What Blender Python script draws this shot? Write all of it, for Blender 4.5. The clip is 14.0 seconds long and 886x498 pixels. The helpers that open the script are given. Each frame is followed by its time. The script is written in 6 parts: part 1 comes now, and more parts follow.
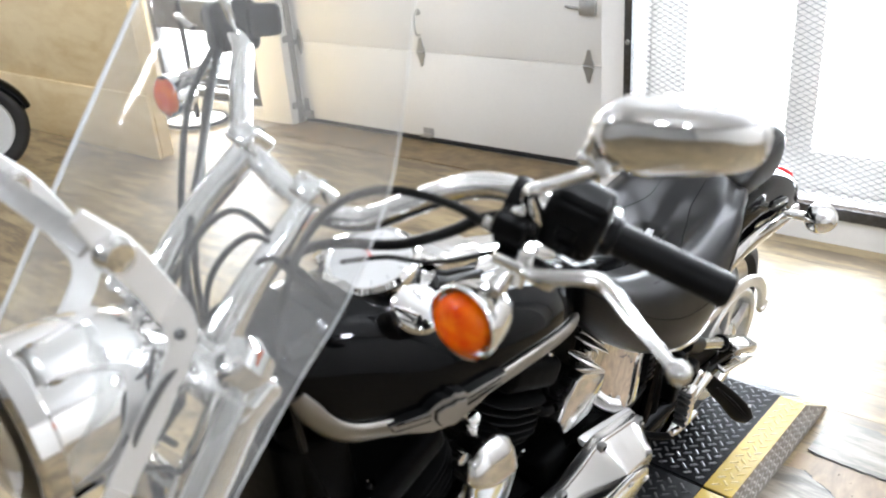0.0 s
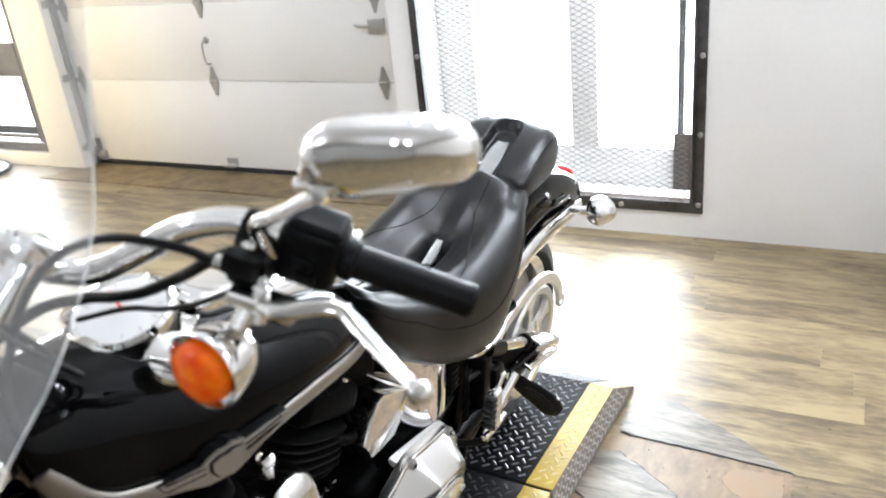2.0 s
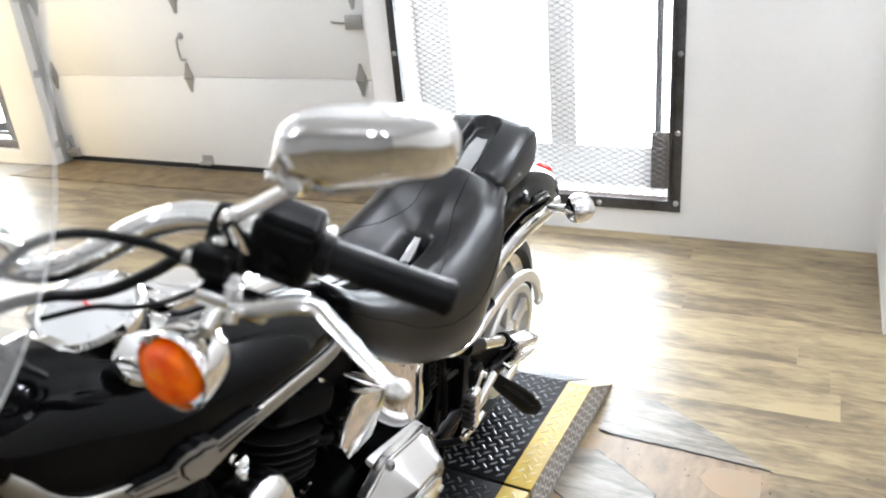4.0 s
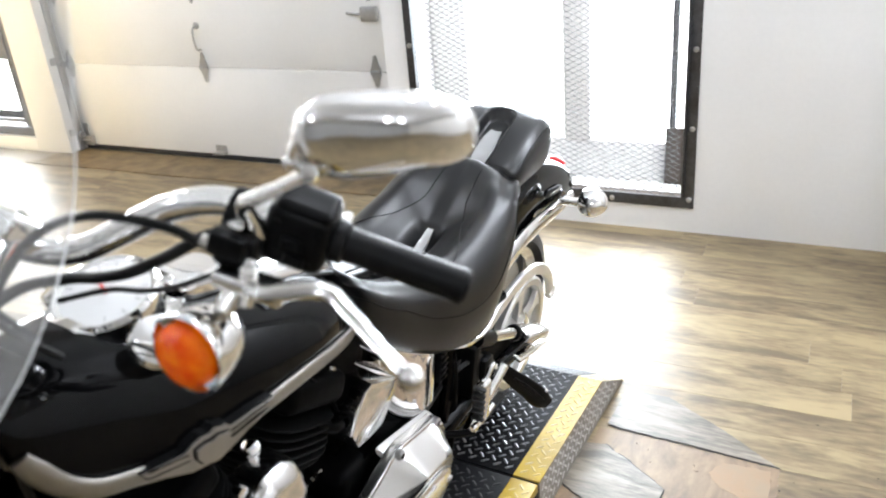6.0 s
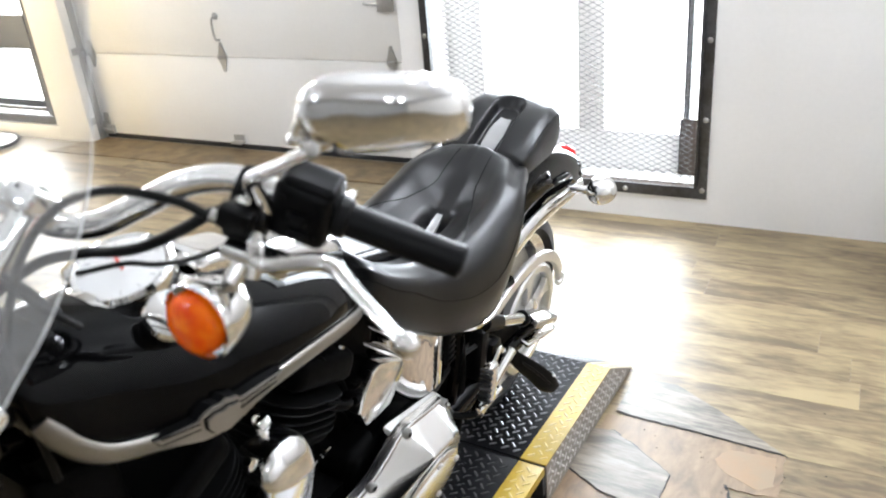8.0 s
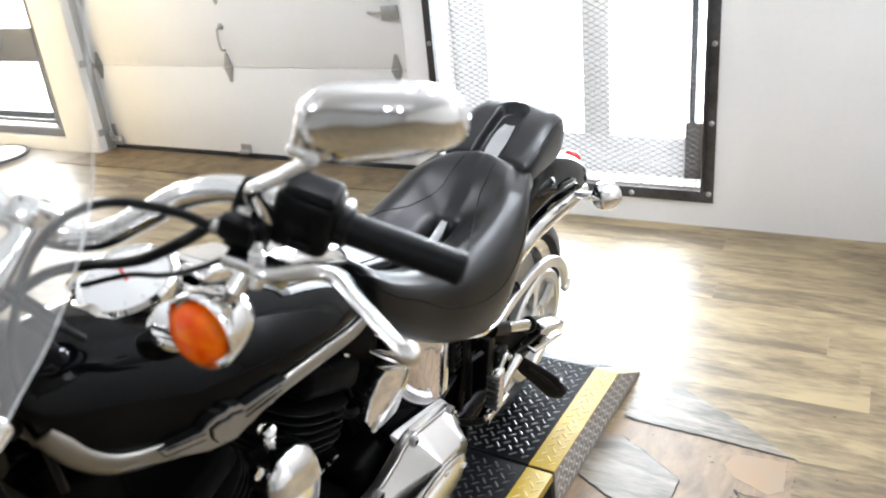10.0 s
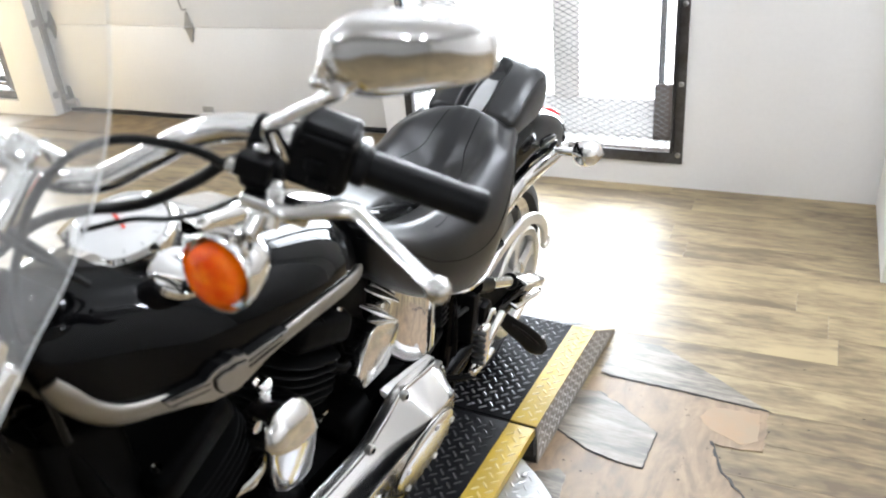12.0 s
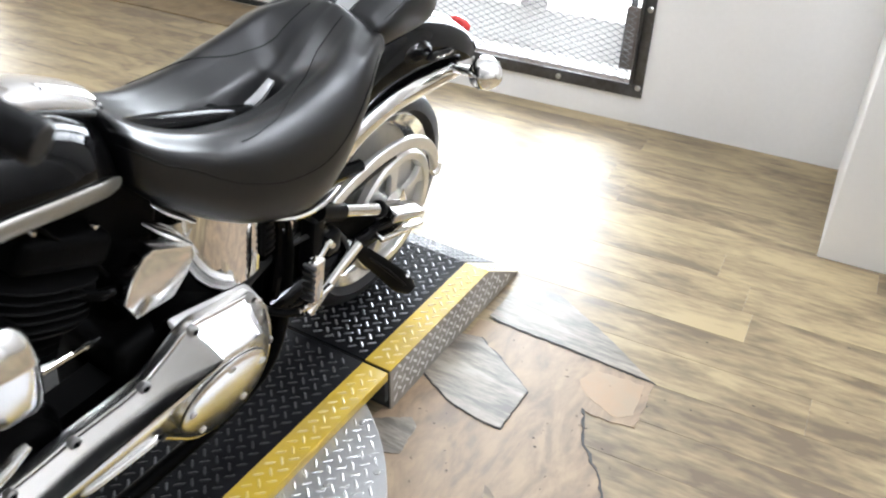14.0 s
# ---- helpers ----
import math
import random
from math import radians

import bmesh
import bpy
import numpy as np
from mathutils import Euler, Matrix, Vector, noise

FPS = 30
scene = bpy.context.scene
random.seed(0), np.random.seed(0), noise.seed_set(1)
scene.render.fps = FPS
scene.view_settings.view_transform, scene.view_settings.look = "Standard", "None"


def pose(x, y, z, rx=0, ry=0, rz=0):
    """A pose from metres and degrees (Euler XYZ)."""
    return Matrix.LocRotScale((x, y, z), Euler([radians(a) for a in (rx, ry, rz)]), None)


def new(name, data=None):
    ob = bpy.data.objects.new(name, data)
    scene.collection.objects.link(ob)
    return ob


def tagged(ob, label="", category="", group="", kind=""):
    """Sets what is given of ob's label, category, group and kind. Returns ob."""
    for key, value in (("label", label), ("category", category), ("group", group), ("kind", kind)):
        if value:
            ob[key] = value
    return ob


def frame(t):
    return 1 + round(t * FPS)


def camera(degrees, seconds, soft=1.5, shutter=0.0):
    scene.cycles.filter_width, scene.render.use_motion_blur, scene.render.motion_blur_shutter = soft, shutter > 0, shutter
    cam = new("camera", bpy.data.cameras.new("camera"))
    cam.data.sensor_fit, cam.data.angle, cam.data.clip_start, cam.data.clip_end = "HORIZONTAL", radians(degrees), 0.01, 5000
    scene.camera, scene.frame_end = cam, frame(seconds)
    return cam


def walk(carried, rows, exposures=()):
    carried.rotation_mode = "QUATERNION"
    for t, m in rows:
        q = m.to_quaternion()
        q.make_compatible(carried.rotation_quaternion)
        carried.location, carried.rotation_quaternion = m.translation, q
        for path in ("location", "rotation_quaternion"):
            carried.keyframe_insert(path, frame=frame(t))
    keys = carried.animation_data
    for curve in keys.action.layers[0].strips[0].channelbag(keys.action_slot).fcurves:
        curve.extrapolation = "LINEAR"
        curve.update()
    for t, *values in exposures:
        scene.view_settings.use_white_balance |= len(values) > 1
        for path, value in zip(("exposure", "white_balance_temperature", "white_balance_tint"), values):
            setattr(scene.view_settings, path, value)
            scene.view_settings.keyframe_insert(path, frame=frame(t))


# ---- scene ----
cam = camera(56.2, 14.0, soft=2.0)
cam.data.dof.use_dof, cam.data.dof.focus_distance, cam.data.dof.aperture_fstop = True, 2.6, 4.6
METRES, EYE, TILT, LEAN, TURN = 0.89, 1.70, 0.0, 0.0, 44.0
ROWS = [
    (0.0, 0.0, 0.0, 0.0, -1.89, -24.57, 4.13),
    (0.5, 0.0471, -0.0009, -0.0047, -7.46, -24.52, 5.13),
    (1.0, 0.0877, 0.008, -0.0135, -11.76, -24.68, 5.82),
    (1.5, 0.1079, 0.0168, -0.0145, -13.88, -24.46, 6.16),
    (2.0, 0.1159, 0.0202, -0.0133, -15.1, -24.43, 5.6),
    (2.5, 0.1189, 0.0284, -0.0166, -15.69, -24.49, 5.55),
    (3.0, 0.1236, 0.0402, -0.0212, -16.39, -24.46, 5.46),
    (5.5, 0.1183, 0.045, -0.0321, -15.87, -24.92, 4.42),
    (6.0, 0.1141, 0.0388, -0.0323, -15.45, -24.95, 4.48),
    (6.5, 0.1151, 0.0241, -0.0308, -15.06, -24.88, 4.52),
    (7.0, 0.1147, 0.0088, -0.031, -14.37, -25.03, 4.24),
    (7.5, 0.1182, -0.0062, -0.0338, -14.24, -25.45, 4.4),
    (10.0, 0.1331, -0.0156, -0.0317, -13.9, -24.91, 5.45),
    (10.5, 0.1279, 0.0014, -0.035, -13.7, -25.02, 5.17),
    (11.0, 0.1316, 0.0206, -0.0521, -14.64, -26.71, 5.01),
    (11.5, 0.0942, 0.0204, -0.0516, -14.23, -26.51, 4.12),
    (12.0, 0.0583, 0.004, -0.063, -16.71, -27.33, 4.49),
    (12.5, 0.0354, -0.0104, -0.1116, -22.25, -31.71, 3.08),
    (13.0, 0.1106, -0.0012, -0.107, -20.1, -30.76, 3.19),
    (13.5, 0.3472, 0.0334, -0.095, -11.71, -28.29, -1.75),
    (14.0, 0.5092, 0.1754, -0.1519, -12.83, -33.99, -1.55),
]
walk(cam, [(t, pose(0, 0, EYE, TILT, LEAN, TURN) @ pose(METRES * x, METRES * y, METRES * z, 90 + pitch, roll, yaw)) for t, x, y, z, yaw, pitch, roll in ROWS])
# ---- light ----
world = bpy.data.worlds.new("daylight")
scene.world = world
world.use_nodes = True
wn = world.node_tree.nodes
sky = wn.new("ShaderNodeTexSky")
sky.sky_type, sky.sun_disc, sky.sun_elevation, sky.sun_rotation = "NISHITA", False, radians(35), radians(200)
wn["Background"].inputs[1].default_value = 0.10
world.node_tree.links.new(sky.outputs[0], wn["Background"].inputs[0])

SKEW = 3.9                       # the room stands a little askew to the stand
ROOM = pose(0, 3.80, 0, 0, 0, SKEW)   # u along the door wall, v outwards through it
H = 3.1                          # ceiling height


def lamp(name, size_x, size_y, watts, m, colour=(1, 1, 1)):
    data = bpy.data.lights.new(name, "AREA")
    data.shape, data.size, data.size_y, data.energy, data.color = "RECTANGLE", size_x, size_y, watts, colour
    ob = new(name, data)
    ob.matrix_world = m
    return ob


# daylight in the openings
lamp("daylight_grille", 1.5, 2.5, 300, ROOM @ pose(-1.45, 0.42, 1.4, 90, 0, 180), (0.84, 0.93, 1.03))
lamp("daylight_side_window", 1.3, 2.4, 190, ROOM @ pose(-6.1, 0.62, 1.3, 90, 0, 180), (0.92, 0.96, 1.0))
CLUSTERS = [(-0.5, -2.3), (-2.6, -2.2), (0.3, -1.1), (-4.0, -1.5), (-2.2, -5.0), (0.6, -5.2), (-5.2, -4.6), (-6.9, -2.9), (1.7, -1.7)]
SPOTS = [(cu + du, cv + dv) for cu, cv in CLUSTERS for du, dv in ((-0.16, 0.0), (0.16, 0.04))]
for lu, lv in SPOTS:
    watts = 50 if lu > 0 and lv > -2.2 else 66 if lu < -6.5 else 19.5
    data = bpy.data.lights.new("spot_bulb", "POINT")
    data.energy, data.color, data.shadow_soft_size = watts, (0.84, 0.89, 0.99), 0.05
    new("spot_bulb", data).matrix_world = ROOM @ pose(lu, lv, H - 0.42)

# ---- materials ----


def mat(name, colour, rough=0.5, metal=0.0, vary=0.12, scale=8.0, bump=0.0, bump_scale=120.0, coat=0.0, second=None, mix_scale=1.5, spec=0.5):
    """A surface with variation at two scales: broad stains and fine grain."""
    m = bpy.data.materials.new(name)
    m.use_nodes = True
    nt = m.node_tree
    n, l = nt.nodes, nt.links
    b = n["Principled BSDF"]
    tc = n.new("ShaderNodeTexCoord")
    broad, fine = n.new("ShaderNodeTexNoise"), n.new("ShaderNodeTexNoise")
    broad.inputs["Scale"].default_value, fine.inputs["Scale"].default_value = mix_scale, scale * 6
    broad.inputs["Detail"].default_value, fine.inputs["Detail"].default_value = 5, 4
    for q in (broad, fine):
        l.new(tc.outputs["Object"], q.inputs["Vector"])
    mixc = n.new("ShaderNodeMix")
    mixc.data_type = "RGBA"
    c2 = second or tuple(c * (1 - vary) for c in colour)
    mixc.inputs[6].default_value, mixc.inputs[7].default_value = (*colour, 1), (*c2, 1)
    add = n.new("ShaderNodeMath")
    add.operation = "ADD"
    half = n.new("ShaderNodeMath")
    half.operation = "MULTIPLY"
    half.inputs[1].default_value = 0.35
    l.new(fine.outputs["Fac"], half.inputs[0])
    ramp = n.new("ShaderNodeMapRange")
    ramp.inputs["From Min"].default_value, ramp.inputs["From Max"].default_value = 0.45, 0.85
    l.new(broad.outputs["Fac"], add.inputs[0])
    l.new(half.outputs[0], add.inputs[1])
    l.new(add.outputs[0], ramp.inputs["Value"])
    l.new(ramp.outputs[0], mixc.inputs[0])
    l.new(mixc.outputs[2], b.inputs["Base Color"])
    rr = n.new("ShaderNodeMapRange")
    rr.inputs["To Min"].default_value, rr.inputs["To Max"].default_value = max(rough * 0.82, 0.015), min(rough * 1.2, 1)
    l.new(fine.outputs["Fac"], rr.inputs["Value"])
    l.new(rr.outputs[0], b.inputs["Roughness"])
    b.inputs["Metallic"].default_value = metal
    b.inputs["Specular IOR Level"].default_value = spec
    b.inputs["Coat Weight"].default_value = coat
    b.inputs["Coat Roughness"].default_value = 0.03
    if bump:
        bn, bp = n.new("ShaderNodeTexNoise"), n.new("ShaderNodeBump")
        bn.inputs["Scale"].default_value, bn.inputs["Detail"].default_value = bump_scale, 4
        bp.inputs["Strength"].default_value, bp.inputs["Distance"].default_value = bump, 0.002
        l.new(tc.outputs["Object"], bn.inputs["Vector"])
        l.new(bn.outputs["Fac"], bp.inputs["Height"])
        l.new(bp.outputs["Normal"], b.inputs["Normal"])
    return m


def wood_mat(name, light, dark, stretch=(2.0, 16.0, 16.0), rough=0.4, by_piece=True, bump=0.08, contrast=1.0, fine=0.45, swirl=0.7):
    """Streaky wood print along x, each piece with a shift of its own."""
    m = bpy.data.materials.new(name)
    m.use_nodes = True
    n, l = m.node_tree.nodes, m.node_tree.links
    b = n["Principled BSDF"]
    tc, mp = n.new("ShaderNodeTexCoord"), n.new("ShaderNodeMapping")
    mp.inputs["Scale"].default_value = stretch
    l.new(tc.outputs["Object"], mp.inputs["Vector"])
    src = mp.outputs[0]
    info = n.new("ShaderNodeObjectInfo")
    if by_piece:
        sh, ad = n.new("ShaderNodeVectorMath"), n.new("ShaderNodeVectorMath")
        sh.operation, ad.operation = "SCALE", "ADD"
        sh.inputs[0].default_value = (37, 91, 13)
        l.new(info.outputs["Random"], sh.inputs["Scale"])
        l.new(src, ad.inputs[0])
        l.new(sh.outputs[0], ad.inputs[1])
        src = ad.outputs[0]
    a, f = n.new("ShaderNodeTexNoise"), n.new("ShaderNodeTexNoise")
    a.inputs["Scale"].default_value, a.inputs["Detail"].default_value, a.inputs["Distortion"].default_value = 0.8, 6, swirl
    f.inputs["Scale"].default_value, f.inputs["Detail"].default_value = 5.0, 6
    l.new(src, a.inputs["Vector"])
    l.new(src, f.inputs["Vector"])
    ad2 = n.new("ShaderNodeMath")
    ad2.operation = "MULTIPLY_ADD"
    ad2.inputs[1].default_value = fine
    l.new(f.outputs["Fac"], ad2.inputs[0])
    l.new(a.outputs["Fac"], ad2.inputs[2])
    ra = n.new("ShaderNodeValToRGB")
    mid = 0.5 + 0.49 * fine
    ra.color_ramp.elements[0].position, ra.color_ramp.elements[1].position = mid - 0.17 / contrast, mid + 0.17 / contrast
    ra.color_ramp.elements[0].color, ra.color_ramp.elements[1].color = (*dark, 1), (*light, 1)
    if by_piece:
        ad3 = n.new("ShaderNodeMath")
        ad3.operation = "MULTIPLY_ADD"
        ad3.inputs[1].default_value = 0.16
        l.new(info.outputs["Random"], ad3.inputs[0])
        l.new(ad2.outputs[0], ad3.inputs[2])
        sb = n.new("ShaderNodeMath")
        sb.operation = "SUBTRACT"
        sb.inputs[1].default_value = 0.08
        l.new(ad3.outputs[0], sb.inputs[0])
        l.new(sb.outputs[0], ra.inputs[0])
    else:
        l.new(ad2.outputs[0], ra.inputs[0])
    l.new(ra.outputs[0], b.inputs["Base Color"])
    mr = n.new("ShaderNodeMapRange")
    mr.inputs["To Min"].default_value, mr.inputs["To Max"].default_value = rough * 0.8, rough * 1.25
    l.new(f.outputs["Fac"], mr.inputs["Value"])
    l.new(mr.outputs[0], b.inputs["Roughness"])
    bp = n.new("ShaderNodeBump")
    bp.inputs["Strength"].default_value, bp.inputs["Distance"].default_value = bump, 0.001
    l.new(f.outputs["Fac"], bp.inputs["Height"])
    l.new(bp.outputs["Normal"], b.inputs["Normal"])
    return m


M_WALL = mat("white_wall_paint", (0.86, 0.85, 0.83), 0.55, vary=0.06, bump=0.06, bump_scale=60)
M_COLUMN = mat("white_column_paint", (0.89, 0.885, 0.875), 0.5, vary=0.04, bump=0.05, bump_scale=60)
# white ceiling greyed so less of its brightness shows in paint and chrome
M_CEIL = mat("dimmed_ceiling_paint", (0.52, 0.52, 0.515), 0.7, vary=0.05)
M_BACK = mat("grey_wall_paint", (0.40, 0.40, 0.39), 0.6, vary=0.12)
M_DOOR = mat("cream_door_paint", (0.87, 0.862, 0.84), 0.5, vary=0.05, bump=0.1, bump_scale=90, spec=0.3)
M_PLANK = wood_mat("vinyl_plank", (0.355, 0.275, 0.155), (0.130, 0.094, 0.057), (3.2, 13, 13), 0.40, bump=0.03, fine=0.45, contrast=0.95)
M_SILL = mat("worn_brown_sheet", (0.25, 0.175, 0.085), 0.45, vary=0.4, second=(0.115, 0.078, 0.038), mix_scale=7, scale=2.0, bump=0.2)
M_SUB = wood_mat("glue_stained_subfloor", (0.30, 0.212, 0.130), (0.172, 0.120, 0.080), (9.0, 4.0, 5.0), 0.46, by_piece=False, bump=0.35, contrast=0.95, swirl=2.6)
M_CRUMB = mat("dark_floor_crumbs", (0.06, 0.05, 0.04), 0.8, vary=0.4)
M_EDGE_GLOW = mat("acrylic_edge_highlight", (0.82, 0.84, 0.85), 0.15, vary=0.05)
M_SUB_BASE = mat("concrete_subfloor", (0.36, 0.33, 0.29), 0.6, vary=0.2, bump=0.15)
M_TORN = wood_mat("torn_grey_vinyl", (0.31, 0.272, 0.22), (0.120, 0.102, 0.082), (5, 26, 16), 0.42, bump=0.3, contrast=1.1)
M_ORANGE_GLUE = mat("orange_glue_stain", (0.33, 0.205, 0.115), 0.44, vary=0.2, second=(0.29, 0.215, 0.14), mix_scale=9)
# near-black colour for the painted shadow along the torn vinyl
M_EDGE_SHADOW = mat("torn_edge_shadow_gap", (0.05, 0.048, 0.045), 0.7, vary=0.3)
M_PLY = wood_mat("plywood", (0.80, 0.655, 0.40), (0.70, 0.53, 0.28), (1.6, 1.6, 5.0), 0.5, by_piece=False, bump=0.05, contrast=1.0, swirl=1.6)
M_STEEL = mat("weathered_steel", (0.105, 0.107, 0.112), 0.45, 0.6, vary=0.5, second=(0.055, 0.05, 0.047), mix_scale=6, bump=0.15)
M_MESH = mat("grey_expanded_metal", (0.06, 0.06, 0.06), 0.5, 0.4, vary=0.2)
M_GALV = mat("galvanised_steel", (0.52, 0.52, 0.51), 0.38, 0.7, vary=0.25, bump=0.05)
M_BOLT = mat("zinc_bolt", (0.52, 0.51, 0.50), 0.35, 0.9, vary=0.2)
M_RUBBER = mat("black_rubber", (0.018, 0.018, 0.018), 0.55, vary=0.2, bump=0.12, bump_scale=200)
M_GRIP = mat("grip_rubber", (0.006, 0.006, 0.0065), 0.42, vary=0.2, bump=0.10, bump_scale=300, spec=0.13)
M_TYRE = mat("tyre_rubber", (0.02, 0.02, 0.021), 0.5, vary=0.25, bump=0.2, bump_scale=150)
M_SEAT = mat("black_seat_leather", (0.0045, 0.0045, 0.0052), 0.32, vary=0.2, spec=0.42, bump=0.05, bump_scale=420)
M_PAINT = mat("gloss_black_paint", (0.0022, 0.0022, 0.0024), 0.03, vary=0.1, spec=0.11)
M_ENGINE = mat("black_engine_paint", (0.0015, 0.0015, 0.0015), 0.5, vary=0.3, bump=0.1, spec=0.035)
M_FINS = mat("worn_fin_edge", (0.007, 0.007, 0.007), 0.45, vary=0.3, spec=0.06)
M_CHROME = mat("chrome", (0.86, 0.855, 0.845), 0.035, 1.0, vary=0.03)
M_SATIN = mat("polished_aluminium", (0.72, 0.71, 0.69), 0.14, 1.0, vary=0.08, bump=0.03)
M_BLACK = mat("black_plastic", (0.004, 0.004, 0.0043), 0.34, vary=0.2, bump=0.06, spec=0.09)
M_CABLE = mat("black_cable_sheath", (0.004, 0.004, 0.004), 0.33, vary=0.2, spec=0.2)
M_DIAL = mat("silver_dial_face", (0.70, 0.70, 0.69), 0.12, vary=0.05, coat=0.6)
M_RED = mat("red_needle", (0.65, 0.04, 0.02), 0.4, vary=0.05)
M_TREAD_BLACK = mat("black_tread_plate", (0.009, 0.009, 0.0102), 0.46, 0.0, vary=0.4, mix_scale=7, bump=0.06, spec=0.045)
M_TREAD_YELLOW = mat("yellow_tread_plate", (0.44, 0.298, 0.016), 0.40, 0.0, vary=0.25, second=(0.34, 0.235, 0.04), mix_scale=9, bump=0.08, spec=0.3)
M_TREAD_ALU = mat("bare_tread_plate", (0.58, 0.58, 0.58), 0.34, 0.85, vary=0.18, mix_scale=5, bump=0.05)
M_LUG_WORN = mat("worn_lug_metal", (0.17, 0.17, 0.175), 0.30, 0.75, vary=0.4, mix_scale=14)
M_LUG_DARK = mat("dark_lug_metal", (0.018, 0.018, 0.019), 0.45, 0.15, vary=0.4, mix_scale=14, spec=0.25)
M_LUG_YELLOW = mat("worn_yellow_lug", (0.54, 0.37, 0.05), 0.38, 0.1, vary=0.2, second=(0.52, 0.43, 0.22), mix_scale=14)
# near-black faces paint in the darkness beneath turntable, deck and ramp
M_VOID_SHADE = mat("dark_void_shade", (0.02, 0.02, 0.02), 0.8, vary=0.2)
M_WHITE = mat("white_plastic", (0.74, 0.74, 0.73), 0.4, vary=0.05)


def film_mat(name, colour):
    """White sheet that lets daylight glow through it."""
    m = bpy.data.materials.new(name)
    m.use_nodes = True
    n, l = m.node_tree.nodes, m.node_tree.links
    n.remove(n["Principled BSDF"])
    d, t, x = n.new("ShaderNodeBsdfDiffuse"), n.new("ShaderNodeBsdfTranslucent"), n.new("ShaderNodeMixShader")
    d.inputs[0].default_value = t.inputs[0].default_value = (*colour, 1)
    x.inputs[0].default_value = 0.02
    l.new(d.outputs[0], x.inputs[1])
    l.new(t.outputs[0], x.inputs[2])
    l.new(x.outputs[0], n["Material Output"].inputs[0])
    return m


M_WOODPOST = mat("weathered_wooden_post", (0.060, 0.045, 0.036), 0.7, vary=0.3, bump=0.1, spec=0.15)
M_SIDE = mat("scuffed_side_plate", (0.30, 0.27, 0.232), 0.42, 0.2, vary=0.3, mix_scale=6)
# yellow paled for the slope: window sheen painted in along with wear
M_WORN_SHEEN = mat("worn_yellow_sheen", (0.56, 0.47, 0.27), 0.42, 0.0, vary=0.25, second=(0.58, 0.54, 0.46), mix_scale=8, spec=0.3)
M_BRACKET = mat("brushed_bracket_metal", (0.86, 0.85, 0.83), 0.36, 0.3, vary=0.08, bump=0.04)
M_PRIMARY = mat("buffed_aluminium", (0.88, 0.87, 0.855), 0.24, 1.0, vary=0.06, bump=0.02)
M_SIDE_LUG = mat("bare_side_lug", (0.74, 0.72, 0.69), 0.40, 0.0, vary=0.15)
M_EMBLEM = mat("cast_emblem_metal", (0.36, 0.352, 0.338), 0.34, 0.9, vary=0.15)
M_BAND = mat("dull_band_metal", (0.29, 0.275, 0.252), 0.38, 0.9, vary=0.06)
M_GUARD = mat("satin_silver_guard", (0.80, 0.79, 0.77), 0.30, 0.75, vary=0.08, bump=0.02)
M_HORN = mat("soft_chrome", (0.86, 0.855, 0.845), 0.13, 1.0, vary=0.04)
# pale silver that paints the highlight on the leather's groove walls
M_GROOVE_GLINT = mat("silver_groove_glint", (0.42, 0.42, 0.42), 0.16, 0.4, vary=0.08)
M_SEAM_SHADE = mat("seam_crease_shade", (0.0035, 0.0035, 0.0035), 0.6, vary=0.2, spec=0.15)
M_POST = film_mat("translucent_white_post", (0.80, 0.78, 0.76))


def glass_mat(name, colour, rough, ior=1.45, clear=0.0):
    m = bpy.data.materials.new(name)
    m.use_nodes = True
    n, l = m.node_tree.nodes, m.node_tree.links
    b = n["Principled BSDF"]
    b.inputs["Base Color"].default_value = (*colour, 1)
    b.inputs["Roughness"].default_value, b.inputs["IOR"].default_value = rough, ior
    b.inputs["Transmission Weight"].default_value = 1.0
    nz, mr = n.new("ShaderNodeTexNoise"), n.new("ShaderNodeMapRange")
    nz.inputs["Scale"].default_value = 9.0
    mr.inputs["To Min"].default_value, mr.inputs["To Max"].default_value = rough * 0.7, rough * 1.3 + 0.004
    l.new(nz.outputs["Fac"], mr.inputs["Value"])
    l.new(mr.outputs[0], b.inputs["Roughness"])
    return m


